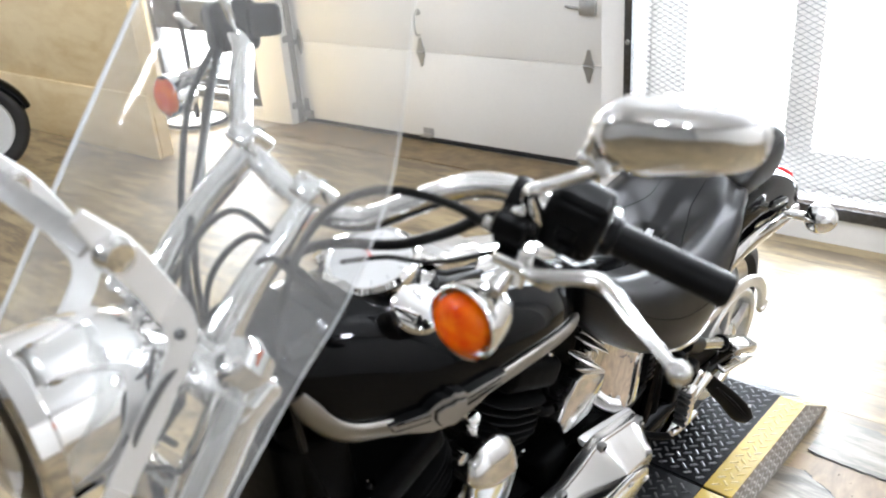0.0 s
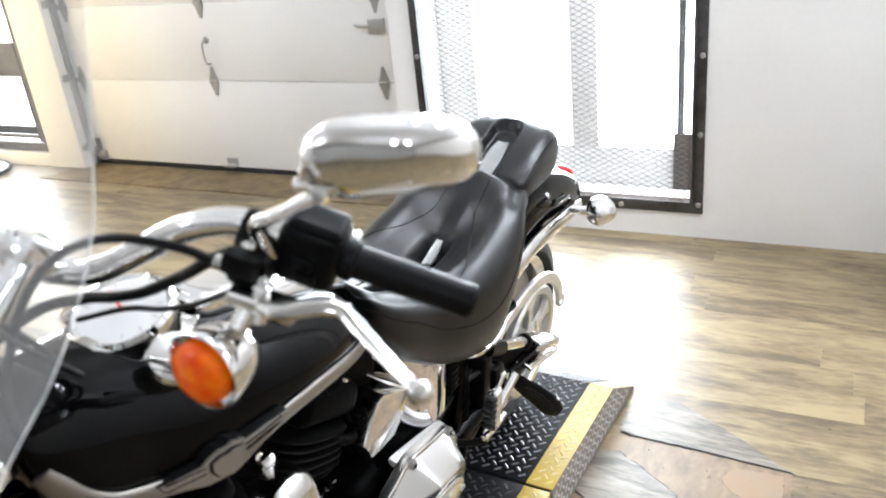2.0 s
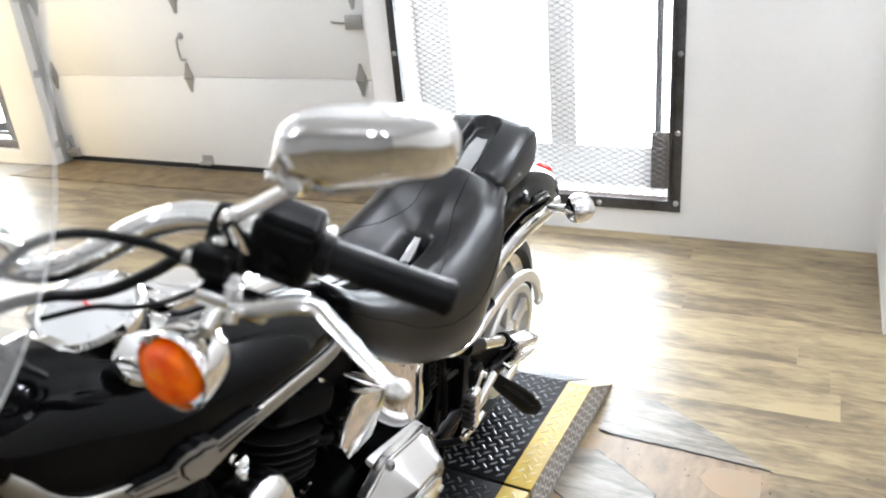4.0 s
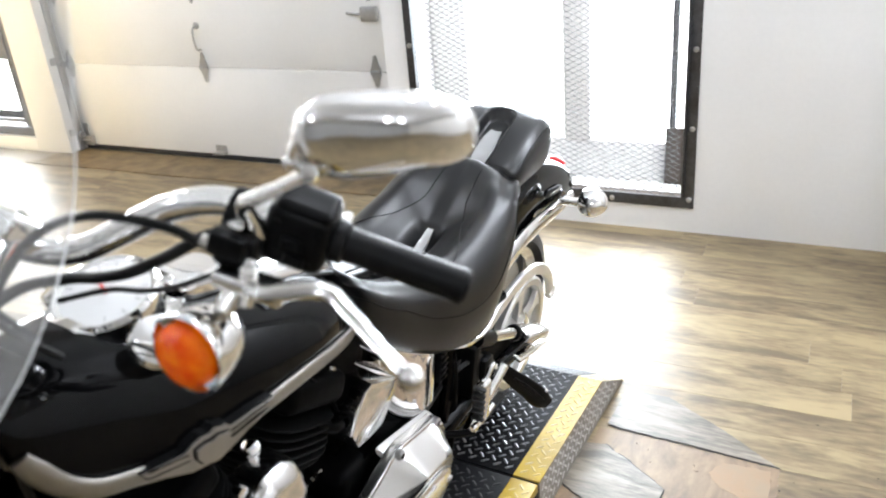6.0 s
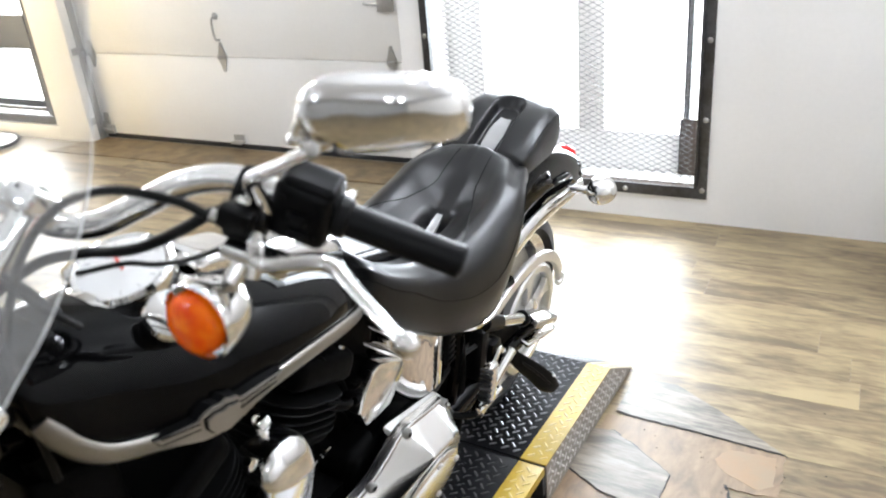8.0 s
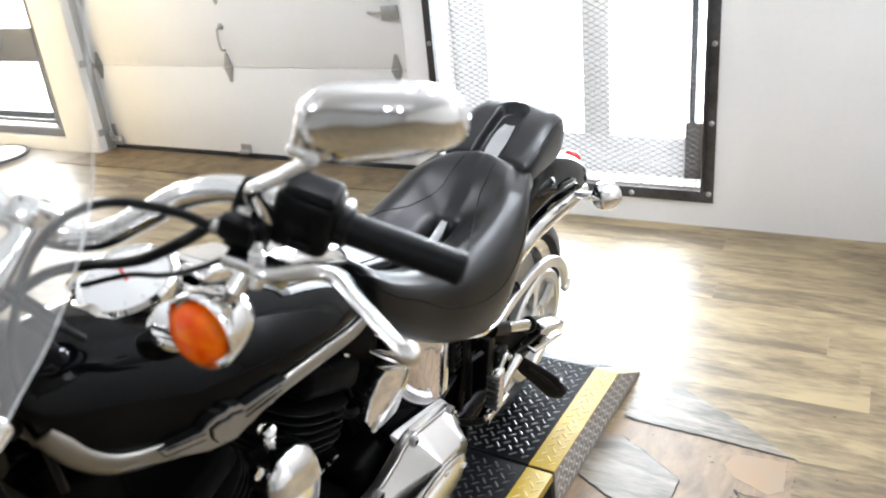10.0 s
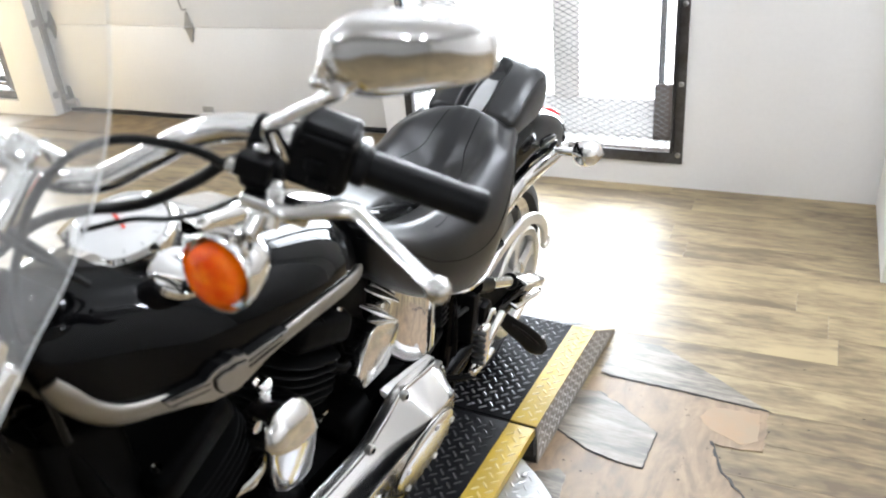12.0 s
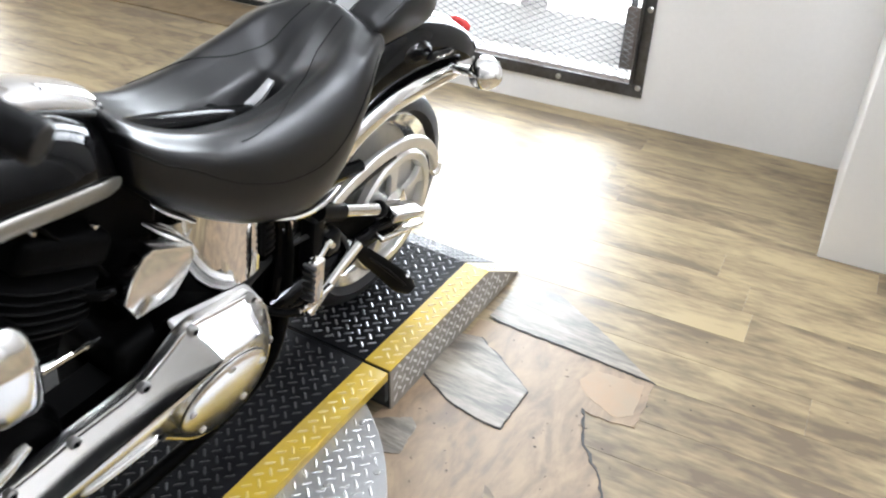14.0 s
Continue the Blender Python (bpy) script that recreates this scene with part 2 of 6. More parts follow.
def screen_mat(name):
    """Clear acrylic: mostly transparent, a sheen, and a faint haze of dust and scratches."""
    m = bpy.data.materials.new(name)
    m.use_nodes = True
    n, l = m.node_tree.nodes, m.node_tree.links
    n.remove(n["Principled BSDF"])
    tr, gl, df = n.new("ShaderNodeBsdfTransparent"), n.new("ShaderNodeBsdfGlossy"), n.new("ShaderNodeBsdfDiffuse")
    tr.inputs[0].default_value = (0.98, 0.985, 0.985, 1)
    gl.inputs["Roughness"].default_value = 0.03
    df.inputs[0].default_value = (0.85, 0.85, 0.85, 1)
    fr, nz, mr = n.new("ShaderNodeLayerWeight"), n.new("ShaderNodeTexNoise"), n.new("ShaderNodeMapRange")
    fr.inputs[0].default_value = 0.5
    pw = n.new("ShaderNodeMath")
    pw.operation = "POWER"
    pw.inputs[1].default_value = 3.5
    l.new(fr.outputs["Facing"], pw.inputs[0])
    sc = n.new("ShaderNodeMath")
    sc.operation = "MULTIPLY_ADD"
    sc.inputs[1].default_value, sc.inputs[2].default_value = 0.14, 0.006
    l.new(pw.outputs[0], sc.inputs[0])
    nz.inputs["Scale"].default_value, nz.inputs["Detail"].default_value = 6, 6
    mr.inputs["To Min"].default_value, mr.inputs["To Max"].default_value = 0.09, 0.19
    l.new(nz.outputs["Fac"], mr.inputs["Value"])
    m1, m2 = n.new("ShaderNodeMixShader"), n.new("ShaderNodeMixShader")
    l.new(mr.outputs[0], m1.inputs[0])
    l.new(tr.outputs[0], m1.inputs[1])
    l.new(df.outputs[0], m1.inputs[2])
    l.new(sc.outputs[0], m2.inputs[0])
    l.new(m1.outputs[0], m2.inputs[1])
    l.new(gl.outputs[0], m2.inputs[2])
    l.new(m2.outputs[0], n["Material Output"].inputs[0])
    return m


M_SCREEN = screen_mat("clear_acrylic")
M_AMBER = mat("amber_lens", (1.0, 0.21, 0.002), 0.10, vary=0.25, second=(0.88, 0.075, 0.0005), mix_scale=60, spec=0.34, bump=1.0, bump_scale=55)
M_AMBER_PALE = mat("pale_amber_lens", (0.86, 0.42, 0.30), 0.12, vary=0.2, coat=0.8)
M_REDLENS = mat("red_lens", (0.75, 0.03, 0.03), 0.12, vary=0.2, coat=0.8)
M_LENS = glass_mat("headlamp_glass", (0.95, 0.96, 0.97), 0.03)
M_MIRROR = mat("mirror_glass", (0.93, 0.94, 0.95), 0.015, 1.0, vary=0.01)


def glow(name, colour, strength):
    m = bpy.data.materials.new(name)
    m.use_nodes = True
    b = m.node_tree.nodes["Principled BSDF"]
    b.inputs["Base Color"].default_value = (0.8, 0.8, 0.8, 1)
    b.inputs["Emission Color"].default_value, b.inputs["Emission Strength"].default_value = (*colour, 1), strength
    return m


M_OUTSIDE = glow("bright_outdoors", (1.0, 1.0, 1.0), 5.0)

# ---- mesh helpers ----


def add_box(bm, x0, x1, y0, y1, z0, z1, bevel=0.0, seg=2, m=None):
    r = bmesh.ops.create_cube(bm, size=1.0)
    v = r["verts"]
    bmesh.ops.scale(bm, vec=(x1 - x0, y1 - y0, z1 - z0), verts=v)
    bmesh.ops.translate(bm, vec=((x0 + x1) / 2, (y0 + y1) / 2, (z0 + z1) / 2), verts=v)
    if bevel:
        e = list({e for q in v for e in q.link_edges})
        r = bmesh.ops.bevel(bm, geom=e, offset=bevel, segments=seg, profile=0.5, affect="EDGES")
        v = list({q for f in r["faces"] for q in f.verts} | {q for q in v if q.is_valid})
    if m is not None:
        bmesh.ops.transform(bm, matrix=m, verts=[q for q in v if q.is_valid])
    return bm


def box(x0, x1, y0, y1, z0, z1, bevel=0.0, seg=2, m=None):
    return add_box(bmesh.new(), x0, x1, y0, y1, z0, z1, bevel, seg, m)


def rings(sections, closed=True, caps=True, bm=None):
    """A skin over rings of points, each ring with as many points."""
    bm = bm or bmesh.new()
    rows = [[bm.verts.new(p) for p in s] for s in sections]
    n = len(rows[0])
    for a, b in zip(rows, rows[1:]):
        for i in range(n if closed else n - 1):
            j = (i + 1) % n
            bm.faces.new((a[i], a[j], b[j], b[i]))
    if caps and closed:
        bm.faces.new(list(reversed(rows[0])))
        bm.faces.new(rows[-1])
    bmesh.ops.recalc_face_normals(bm, faces=bm.faces[:])
    return bm


def spline(pts, steps=8):
    """Catmull-Rom through points of any dimension."""
    p = [np.array(q, float) for q in pts]
    p = [2 * p[0] - p[1]] + p + [2 * p[-1] - p[-2]]
    out = []
    for i in range(1, len(p) - 2):
        a, b, c, d = p[i - 1:i + 3]
        for k in range(steps):
            t = k / steps
            out.append(0.5 * (2 * b + (c - a) * t + (2 * a - 5 * b + 4 * c - d) * t * t + (3 * b - a - 3 * c + d) * t ** 3))
    out.append(p[-2])
    return out


def tube(pts, r, seg=12, steps=6, flat=1.0, bm=None):
    """A round (or flattened) rod along a smooth line; r may be one radius or one for each point."""
    rad = r if isinstance(r, (list, tuple)) else [r] * len(pts)
    line = spline([(*p, q) for p, q in zip(pts, rad)], steps) if len(pts) > 2 and steps > 1 else [np.array((*p, q), float) for p, q in zip(pts, rad)]
    secs, up = [], None
    for i, q in enumerate(line):
        a, b = line[max(i - 1, 0)][:3], line[min(i + 1, len(line) - 1)][:3]
        d = Vector(b - a).normalized()
        if up is None:
            up = Vector((0, 0, 1)) if abs(d.z) < 0.9 else Vector((0, 1, 0))
        side = d.cross(up).normalized()
        up = side.cross(d).normalized()
        secs.append([Vector(q[:3]) + float(q[3]) * (math.cos(k * math.tau / seg) * side + flat * math.sin(k * math.tau / seg) * up) for k in range(seg)])
    return rings(secs, bm=bm)


def lathe(profile, seg=32, m=None, bm=None):
    """Profile of (radius, height) turned about z; radius 0 closes an end."""
    bm = bm or bmesh.new()
    secs = [[Vector((max(r, 1e-5) * math.cos(k * math.tau / seg), max(r, 1e-5) * math.sin(k * math.tau / seg), z)) for k in range(seg)] for r, z in profile]
    if m is not None:
        secs = [[m @ p for p in s] for s in secs]
    return rings(secs, bm=bm)


def slab(outline, x0, x1, bevel=0.004, seg=2, bm=None):
    """An outline of (y, z) points made into a plate between x0 and x1, its rims rounded."""
    bm = bm or bmesh.new()
    f = bm.faces.new([bm.verts.new((x0, y, z)) for y, z in outline])
    r = bmesh.ops.extrude_face_region(bm, geom=[f])
    v = [q for q in r["geom"] if isinstance(q, bmesh.types.BMVert)]
    bmesh.ops.translate(bm, vec=(x1 - x0, 0, 0), verts=v)
    bmesh.ops.recalc_face_normals(bm, faces=bm.faces[:])
    if bevel:
        e = [q for q in bm.edges if all(abs(p.co.x - x1) < 1e-6 for p in q.verts) or all(abs(p.co.x - x0) < 1e-6 for p in q.verts)]
        bmesh.ops.bevel(bm, geom=e, offset=bevel, segments=seg, profile=0.5, affect="EDGES")
    return bm


def ball(cx, cy, cz, rx, ry, rz, seg=20, m=None, bm=None):
    bm = bm or bmesh.new()
    r = bmesh.ops.create_uvsphere(bm, u_segments=seg, v_segments=max(seg // 2, 6), radius=1.0)
    mm = Matrix.Translation((cx, cy, cz)) @ (m or Matrix()) @ Matrix.Diagonal((rx, ry, rz, 1))
    bmesh.ops.transform(bm, matrix=mm, verts=r["verts"])
    return bm


def finish(bm, name, material, angle=35):
    me = bpy.data.meshes.new(name)
    bm.to_mesh(me)
    bm.free()
    me.materials.append(material)
    for p in me.polygons:
        p.use_smooth = True
    me.set_sharp_from_angle(angle=radians(angle))
    return me


def part(name, bm, material, parent=None, label="", angle=35, m=None):
    ob = new(name, finish(bm, name, material, angle))
    if parent is not None:
        ob.parent = parent
    if m is not None:
        ob.matrix_basis = m
    if label:
        ob["label"] = label
    return ob


def thing(name, label, category, m=None, group="", kind=""):
    ob = new(name)
    ob.empty_display_size = 0.1
    if m is not None:
        ob.matrix_basis = m
    return tagged(ob, label, category, group, kind)


def struct(name, bm, material, label, category, m=None, angle=30):
    ob = part(name, bm, material, None, "", angle, m)
    return tagged(ob, label, category, "", "structure")


# ---- the room ----
U0, U1, V0 = -9.2, 3.4, -9.0
floor = struct("floor", box(U0, U1, V0, 0.55, -0.12, -0.004), M_SUB_BASE, "floor of yellowish wood-look vinyl planks, torn beside the stand", "floor", ROOM)
struct("ceiling", box(U0 - 0.1, U1 + 0.1, V0 - 0.1, 0.75, H, H + 0.12), M_CEIL, "plain unseen ceiling, greyed to dim its reflection", "ceiling", ROOM)
bw = bmesh.new()
add_box(bw, -2.30, -2.17, 0.0, 0.46, 0, H)          # between door and grille
add_box(bw, -0.75, 0.09, 0.0, 0.46, 0, H)
add_box(bw, -2.17, -0.75, 0.0, 0.46, 0, 0.13)
add_box(bw, -2.17, -0.75, 0.0, 0.46, 2.5, H)
struct("wall_north", bw, M_WALL, "white painted wall round the grille opening", "wall", ROOM)
struct("wall_pier", box(0.09, U1, -0.71, 0.46, 0, H, 0.004), M_COLUMN, "white painted pier that stands out from the wall", "wall", ROOM)
struct("wall_lintel", box(-5.10, -2.30, 0.30, 0.46, 2.45, H), M_WALL, "white wall above the sectional door", "wall", ROOM)
bw = bmesh.new()
add_box(bw, -5.42, -5.09, 0.28, 0.62, 0, H, 0.004)
add_box(bw, -6.75, -5.42, 0.28, 0.62, 0, 0.10)
add_box(bw, -6.75, -5.42, 0.28, 0.62, 2.4, H)
add_box(bw, U0, -6.75, 0.28, 0.62, 0, H)
struct("wall_north_west", bw, M_WALL, "white painted wall round a tall side window", "wall", ROOM)
struct("wall_west", box(U0 - 0.12, U0, V0, 0.6, 0, H), M_WALL, "white painted side wall", "wall", ROOM)
struct("wall_east", box(U1, U1 + 0.12, V0, 0.4, 0, H), M_WALL, "white painted side wall", "wall", ROOM)
struct("wall_south", box(U0 - 0.12, U1 + 0.12, V0 - 0.12, V0, 0, H), M_BACK, "grey painted back wall", "wall", ROOM)
struct("backdrop", box(-18.0, 1.0, 2.6, 2.62, -0.5, 4.2), M_OUTSIDE, "overcast daylight outside", "backdrop", ROOM)

# sectional door
door = thing("garage_door", "cream sectional garage door, shut, with zinc hinges and a pull handle", "garage door", ROOM)
DV = 0.42
for i, (z0, z1) in enumerate(((0.035, 0.615), (0.619, 1.105), (1.109, 1.60), (1.604, 2.10), (2.104, 2.58))):
    part("door_panel", box(-5.09, -2.30, DV, DV + 0.04, z0, z1, 0.004), M_DOOR, door)
part("bottom_seal", box(-5.09, -2.30, DV + 0.002, DV + 0.038, 0.0, 0.034, 0.006), M_RUBBER, door, "black rubber bottom seal")


def hinge(parent, u, z):
    """Diamond-shaped hinge plates above and below a joint."""
    bm = bmesh.new()
    for sgn in (1, -1):
        pts = [(-0.036, 0.004), (0.036, 0.004), (0.018, 0.050), (0.007, 0.094), (-0.007, 0.094), (-0.018, 0.050)]
        a = [bm.verts.new((u + x, DV - 0.002, z + sgn * zz)) for x, zz in pts]
        b = [bm.verts.new((u + x, DV - 0.010, z + sgn * zz)) for x, zz in pts]
        for k in range(6):
            bm.faces.new((a[k], a[(k + 1) % 6], b[(k + 1) % 6], b[k]))
        bm.faces.new(b)
        bm.faces.new(a)
    bmesh.ops.recalc_face_normals(bm, faces=bm.faces[:])
    h = part("hinge", bm, M_GALV, parent)
    part("hinge_pin", lathe([(0, -0.03), (0.009, -0.03), (0.009, 0.03), (0, 0.03)], 12, pose(u, DV - 0.013, z, 0, 90, 0)), M_GALV, h)
    for dz in (-0.055, 0.055):
        part("screw", lathe([(0, 0), (0.005, 0), (0.006, 0.003), (0, 0.004)], 8, pose(u, DV - 0.010, z + dz, 90, 0, 0)), M_BOLT, h)


for hz in (0.617, 1.107, 1.602):
    for hu in (-5.03, -3.855, -2.605):
        hinge(door, hu, hz)
hd = part("pull_handle", tube([(-3.858, DV - 0.004, 0.872), (-3.858, DV - 0.040, 0.862), (-3.856, DV - 0.050, 0.80), (-3.854, DV - 0.040, 0.738), (-3.854, DV - 0.004, 0.728)], 0.0065, 10), M_GALV, door)
part("handle_plate", lathe([(0, 0), (0.022, 0), (0.022, 0.005), (0.012, 0.012), (0, 0.012)], 14, pose(-3.858, DV - 0.001, 0.876, 90, 0, 0)), M_GALV, hd)
sl = part("slide_latch", box(-2.655, -2.555, DV - 0.03, DV, 0.905, 0.985, 0.005), M_GALV, door)
part("latch_bolt", tube([(-2.745, DV - 0.022, 0.952), (-2.70, DV - 0.022, 0.945), (-2.60, DV - 0.022, 0.945)], 0.008, 10), M_GALV, sl)
lf = part("lifting_step", box(-3.89, -3.80, DV - 0.05, DV, 0.045, 0.060, 0.003), M_GALV, door)
part("step_back", box(-3.89, -3.80, DV - 0.006, DV - 0.001, 0.045, 0.10, 0.002), M_GALV, lf)
for bu in (-5.085, -2.47):
    rb = part("roller_bracket", box(bu, bu + 0.10, DV - 0.03, DV, 0.035, 0.10, 0.005), M_GALV, door)
    part("bracket_flange", box(bu + 0.02, bu + 0.06, DV - 0.012, DV - 0.001, 0.10, 0.19, 0.003), M_GALV, rb)
    part("bracket_rod", tube([(bu - 0.005, DV - 0.04, 0.075), (bu + 0.11, DV - 0.04, 0.075)], 0.008, 8, 1), M_GALV, rb)
track = thing("door_track", "galvanised vertical roller track beside the garage door", "door track", ROOM)
part("rail", slab([(DV - 0.07, 0.0), (DV - 0.02, 0.0), (DV - 0.02, 2.45), (DV - 0.07, 2.45)], -5.10, -5.075, 0.003), M_GALV, track)
for tz in (0.12, 0.62, 1.12, 1.7):
    br = part("track_bracket", box(-5.105, -5.085, DV - 0.12, DV - 0.01, tz, tz + 0.05, 0.003), M_GALV, track)
    part("roller", lathe([(0, -0.012), (0.022, -0.012), (0.022, 0.012), (0, 0.012)], 14, pose(-5.055, DV - 0.045, tz + 0.0, 0, 90, 0)), M_GALV, br)


def bolt_head(u, v, z, parent, r=0.013):
    part("bolt", lathe([(0, 0), (r, 0), (r, 0.004), (r * 0.6, 0.009), (0, 0.010)], 12, pose(u, v, z, 90, 0, 0)), M_BOLT, parent)


# steel grille over the big window
GU0, GU1, GZ0, GZ1 = -2.17, -0.745, 0.125, 2.5
gr = thing("window_grille", "steel angle frame with expanded metal mesh over a bright window", "window grille", ROOM)
for nm, q in (("frame_rail", (GU0, GU1, GZ0, GZ0 + 0.055)), ("frame_rail", (GU0, GU1, GZ1 - 0.055, GZ1)), ("frame_stile", (GU0, GU0 + 0.055, GZ0 + 0.056, GZ1 - 0.056)), ("frame_stile", (GU1 - 0.055, GU1, GZ0 + 0.056, GZ1 - 0.056))):
    st = part(nm, box(q[0], q[1], -0.014, -0.003, q[2], q[3], 0.002), M_STEEL, gr)
    if nm == "frame_stile":
        sx = q[0] + (0.045 if q[0] < -1.5 else 0.0)
        part("angle_lip", box(sx, sx + 0.010, -0.040, -0.0145, q[2], q[3], 0.002), M_STEEL, st)
        for bz in (0.17, 0.51, 0.865, 1.3, 1.8):
            bolt_head(q[0] + 0.022 if q[0] < -1.5 else q[1] - 0.02, -0.0145, bz, st)
    else:
        for bu in (-1.95, -1.55, -1.125):
            bolt_head(bu, -0.0145, q[2] + 0.025, st)


def expanded_mesh(u0, u1, z0, z1, v, long, short, w, t):
    """Diamond mesh out of zigzag strands."""
    verts, faces = [], []

    def strand(a, b):
        d = Vector((b[0] - a[0], 0, b[1] - a[1])).normalized()
        n = Vector((-d.z, 0, d.x)) * w / 2
        k = len(verts)
        for p in (a, b):
            c = Vector((p[0], v, p[1]))
            verts.extend([c + n, c - n, c - n + Vector((0, t, 0)), c + n + Vector((0, t, 0))])
        faces.extend([(k, k + 1, k + 5, k + 4), (k + 1, k + 2, k + 6, k + 5), (k + 2, k + 3, k + 7, k + 6), (k + 3, k, k + 4, k + 7)])

    rows, cols = int((z1 - z0) / short), int((u1 - u0) / long)
    for r in range(rows):
        for c in range(cols):
            x, z = u0 + c * long, z0 + r * short
            strand((x, z), (x + long / 2, z + short / 2))
            strand((x + long / 2, z + short / 2), (x + long, z))
            strand((x, z + short), (x + long / 2, z + short / 2))
            strand((x + long / 2, z + short / 2), (x + long, z + short))
    me = bpy.data.meshes.new("mesh_panel")
    me.from_pydata(verts, [], faces)
    me.materials.append(M_MESH)
    return me


mp = new("mesh_panel", expanded_mesh(GU0 + 0.05, GU1 - 0.05, GZ0 + 0.05, 1.75, -0.002, 0.052, 0.0265, 0.0020, 0.002))
mp.parent = gr
tagged(mp, kind="stuff")
# the window behind the grille
wn1 = struct("window_1", box(-2.14, -0.905, 0.30, 0.34, 0.13, 0.33, 0.004), M_POST, "bright white-framed window behind the grille", "window", ROOM)
for a, b, mt in ((-2.165, -1.965, M_POST), (-0.922, -0.890, M_STEEL), (-1.452, -1.312, M_POST)):
    part("window_post", box(a, b, 0.28, 0.345, 0.335 if a < -1 else 0.13, 2.5, 0.004), mt, wn1)
part("lower_post", box(-0.935, -0.800, 0.27, 0.279, 0.13, 0.42, 0.003), M_WOODPOST, wn1, "weathered brown wooden post end")
part("window_sill", box(-2.165, -0.755, 0.004, 0.145, 0.131, 0.139, 0.002), M_WOODPOST, wn1, "dark weathered sill")
# tall side window
wn2 = struct("window_2", box(-6.75, -5.42, 0.30, 0.36, 0.105, 0.165, 0.004), M_STEEL, "tall side window with a dark metal frame", "window", ROOM)
for a, b, c, d in ((-5.48, -5.42, 0.17, 2.4), (-6.75, -6.69, 0.17, 2.4), (-6.68, -5.49, 0.66, 0.90), (-6.68, -5.49, 2.33, 2.39)):
    part("window_frame", box(a, b, 0.30, 0.36, c, d, 0.004), M_STEEL, wn2)
part("inner_sash", box(-5.55, -5.52, 0.33, 0.35, 0.17, 0.66, 0.003), M_STEEL, wn2)
part("inner_sash", box(-6.68, -5.55, 0.33, 0.35, 0.19, 0.22, 0.003), M_STEEL, wn2)

# plywood partition
pl = thing("plywood_partition", "free-standing raw plywood partition panel", "partition", ROOM)
part("sheet", box(-8.4, -5.36, -0.72, -0.700, 0.30, 2.44, 0.002), M_PLY, pl)
part("lower_sheet", box(-8.4, -5.34, -0.745, -0.721, 0.0, 0.45, 0.002), M_PLY, pl)
part("end_post", box(-5.40, -5.36, -0.699, -0.61, 0.0, 2.44, 0.003), M_PLY, pl)

# ---- the turning stand ----
DX0, DX1, DT = -1.395, -0.672, 0.137          # deck edges and top
YEL = 0.078                                   # width of the painted edge


def lugs(x0, x1, y0, y1, place, keep=None, pitch=0.0265, length=0.0275, width=0.0072, rise=0.0018):
    """Raised treads in a slanting lattice, crosswise by turns; place maps (x, y, h) to the surface."""
    verts, faces = [], []
    q = math.sqrt(0.5)
    n = int((x1 - x0 + y1 - y0) / pitch) + 2
    for i in range(-n, n):
        for j in range(-n, n):
            cx, cy = x0 + (i + j) * q * pitch + 0.004, y0 + (i - j) * q * pitch + 0.006
            if not (x0 + 0.007 < cx < x1 - 0.007 and y0 + 0.007 < cy < y1 - 0.007) or (keep and not keep(cx, cy)):
                continue
            d = (q, q) if (i + j) % 2 else (q, -q)
            nn = (-d[1], d[0])
            k = len(verts)
            for s, w, h in ((-0.5, 0, 0), (-0.3, -0.5, 0), (0.3, -0.5, 0), (0.5, 0, 0), (0.3, 0.5, 0), (-0.3, 0.5, 0), (-0.34, 0, 1), (0.34, 0, 1)):
                verts.append(place(cx + d[0] * s * length + nn[0] * w * width, cy + d[1] * s * length + nn[1] * w * width, h * rise + 0.0002))
            faces.extend([(k, k + 1, k + 6), (k + 1, k + 2, k + 7, k + 6), (k + 2, k + 3, k + 7), (k + 3, k + 4, k + 7), (k + 4, k + 5, k + 6, k + 7), (k + 5, k, k + 6)])
    me = bpy.data.meshes.new("treads")
    me.from_pydata(verts, [], faces)
    return me


def tread_part(parent, material, *a, **k):
    me = lugs(*a, **k)
    me.materials.append(material)
    ob = new("treads", me)
    ob.parent = parent
    return tagged(ob, kind="stuff")


DCX, DCY, DR = -1.037, 1.048, 0.67
disc = thing("turntable", "round bare aluminium tread-plate turntable under the motorcycle stand", "turntable")
part("plate", lathe([(0, 0.098), (DR - 0.002, 0.098), (DR, 0.100), (DR, 0.109), (DR - 0.002, 0.111), (0, 0.111)], 96, pose(DCX, DCY, 0)), M_TREAD_ALU, disc)
part("pedestal", lathe([(0, 0), (0.30, 0), (0.30, 0.02), (0.24, 0.03), (0.24, 0.0978), (0, 0.0978)], 48, pose(DCX, DCY, 0)), M_VOID_SHADE, disc)
tread_part(disc, M_TREAD_ALU, DCX, DCX + DR, DCY - DR, DCY + DR, lambda x, y, h: (x, y, 0.111 + h), lambda x, y: x > DX1 + 0.012 and math.hypot(x - DCX, y - DCY) < DR - 0.018)
for ang in (-60, -35, -12, 12, 38, 57):
    bx, by = DCX + (DR - 0.022) * math.cos(radians(ang)), DCY + (DR - 0.022) * math.sin(radians(ang))
    part("screw", lathe([(0, 0), (0.008, 0), (0.007, 0.0025), (0, 0.003)], 12, pose(bx, by, 0.111)), M_BOLT, disc)
for bx, by in ((-0.60, 1.36), (-0.585, 1.02), (-0.60, 0.70)):
    part("screw", lathe([(0, 0), (0.008, 0), (0.007, 0.0025), (0, 0.003)], 12, pose(bx, by, 0.111)), M_BOLT, disc)

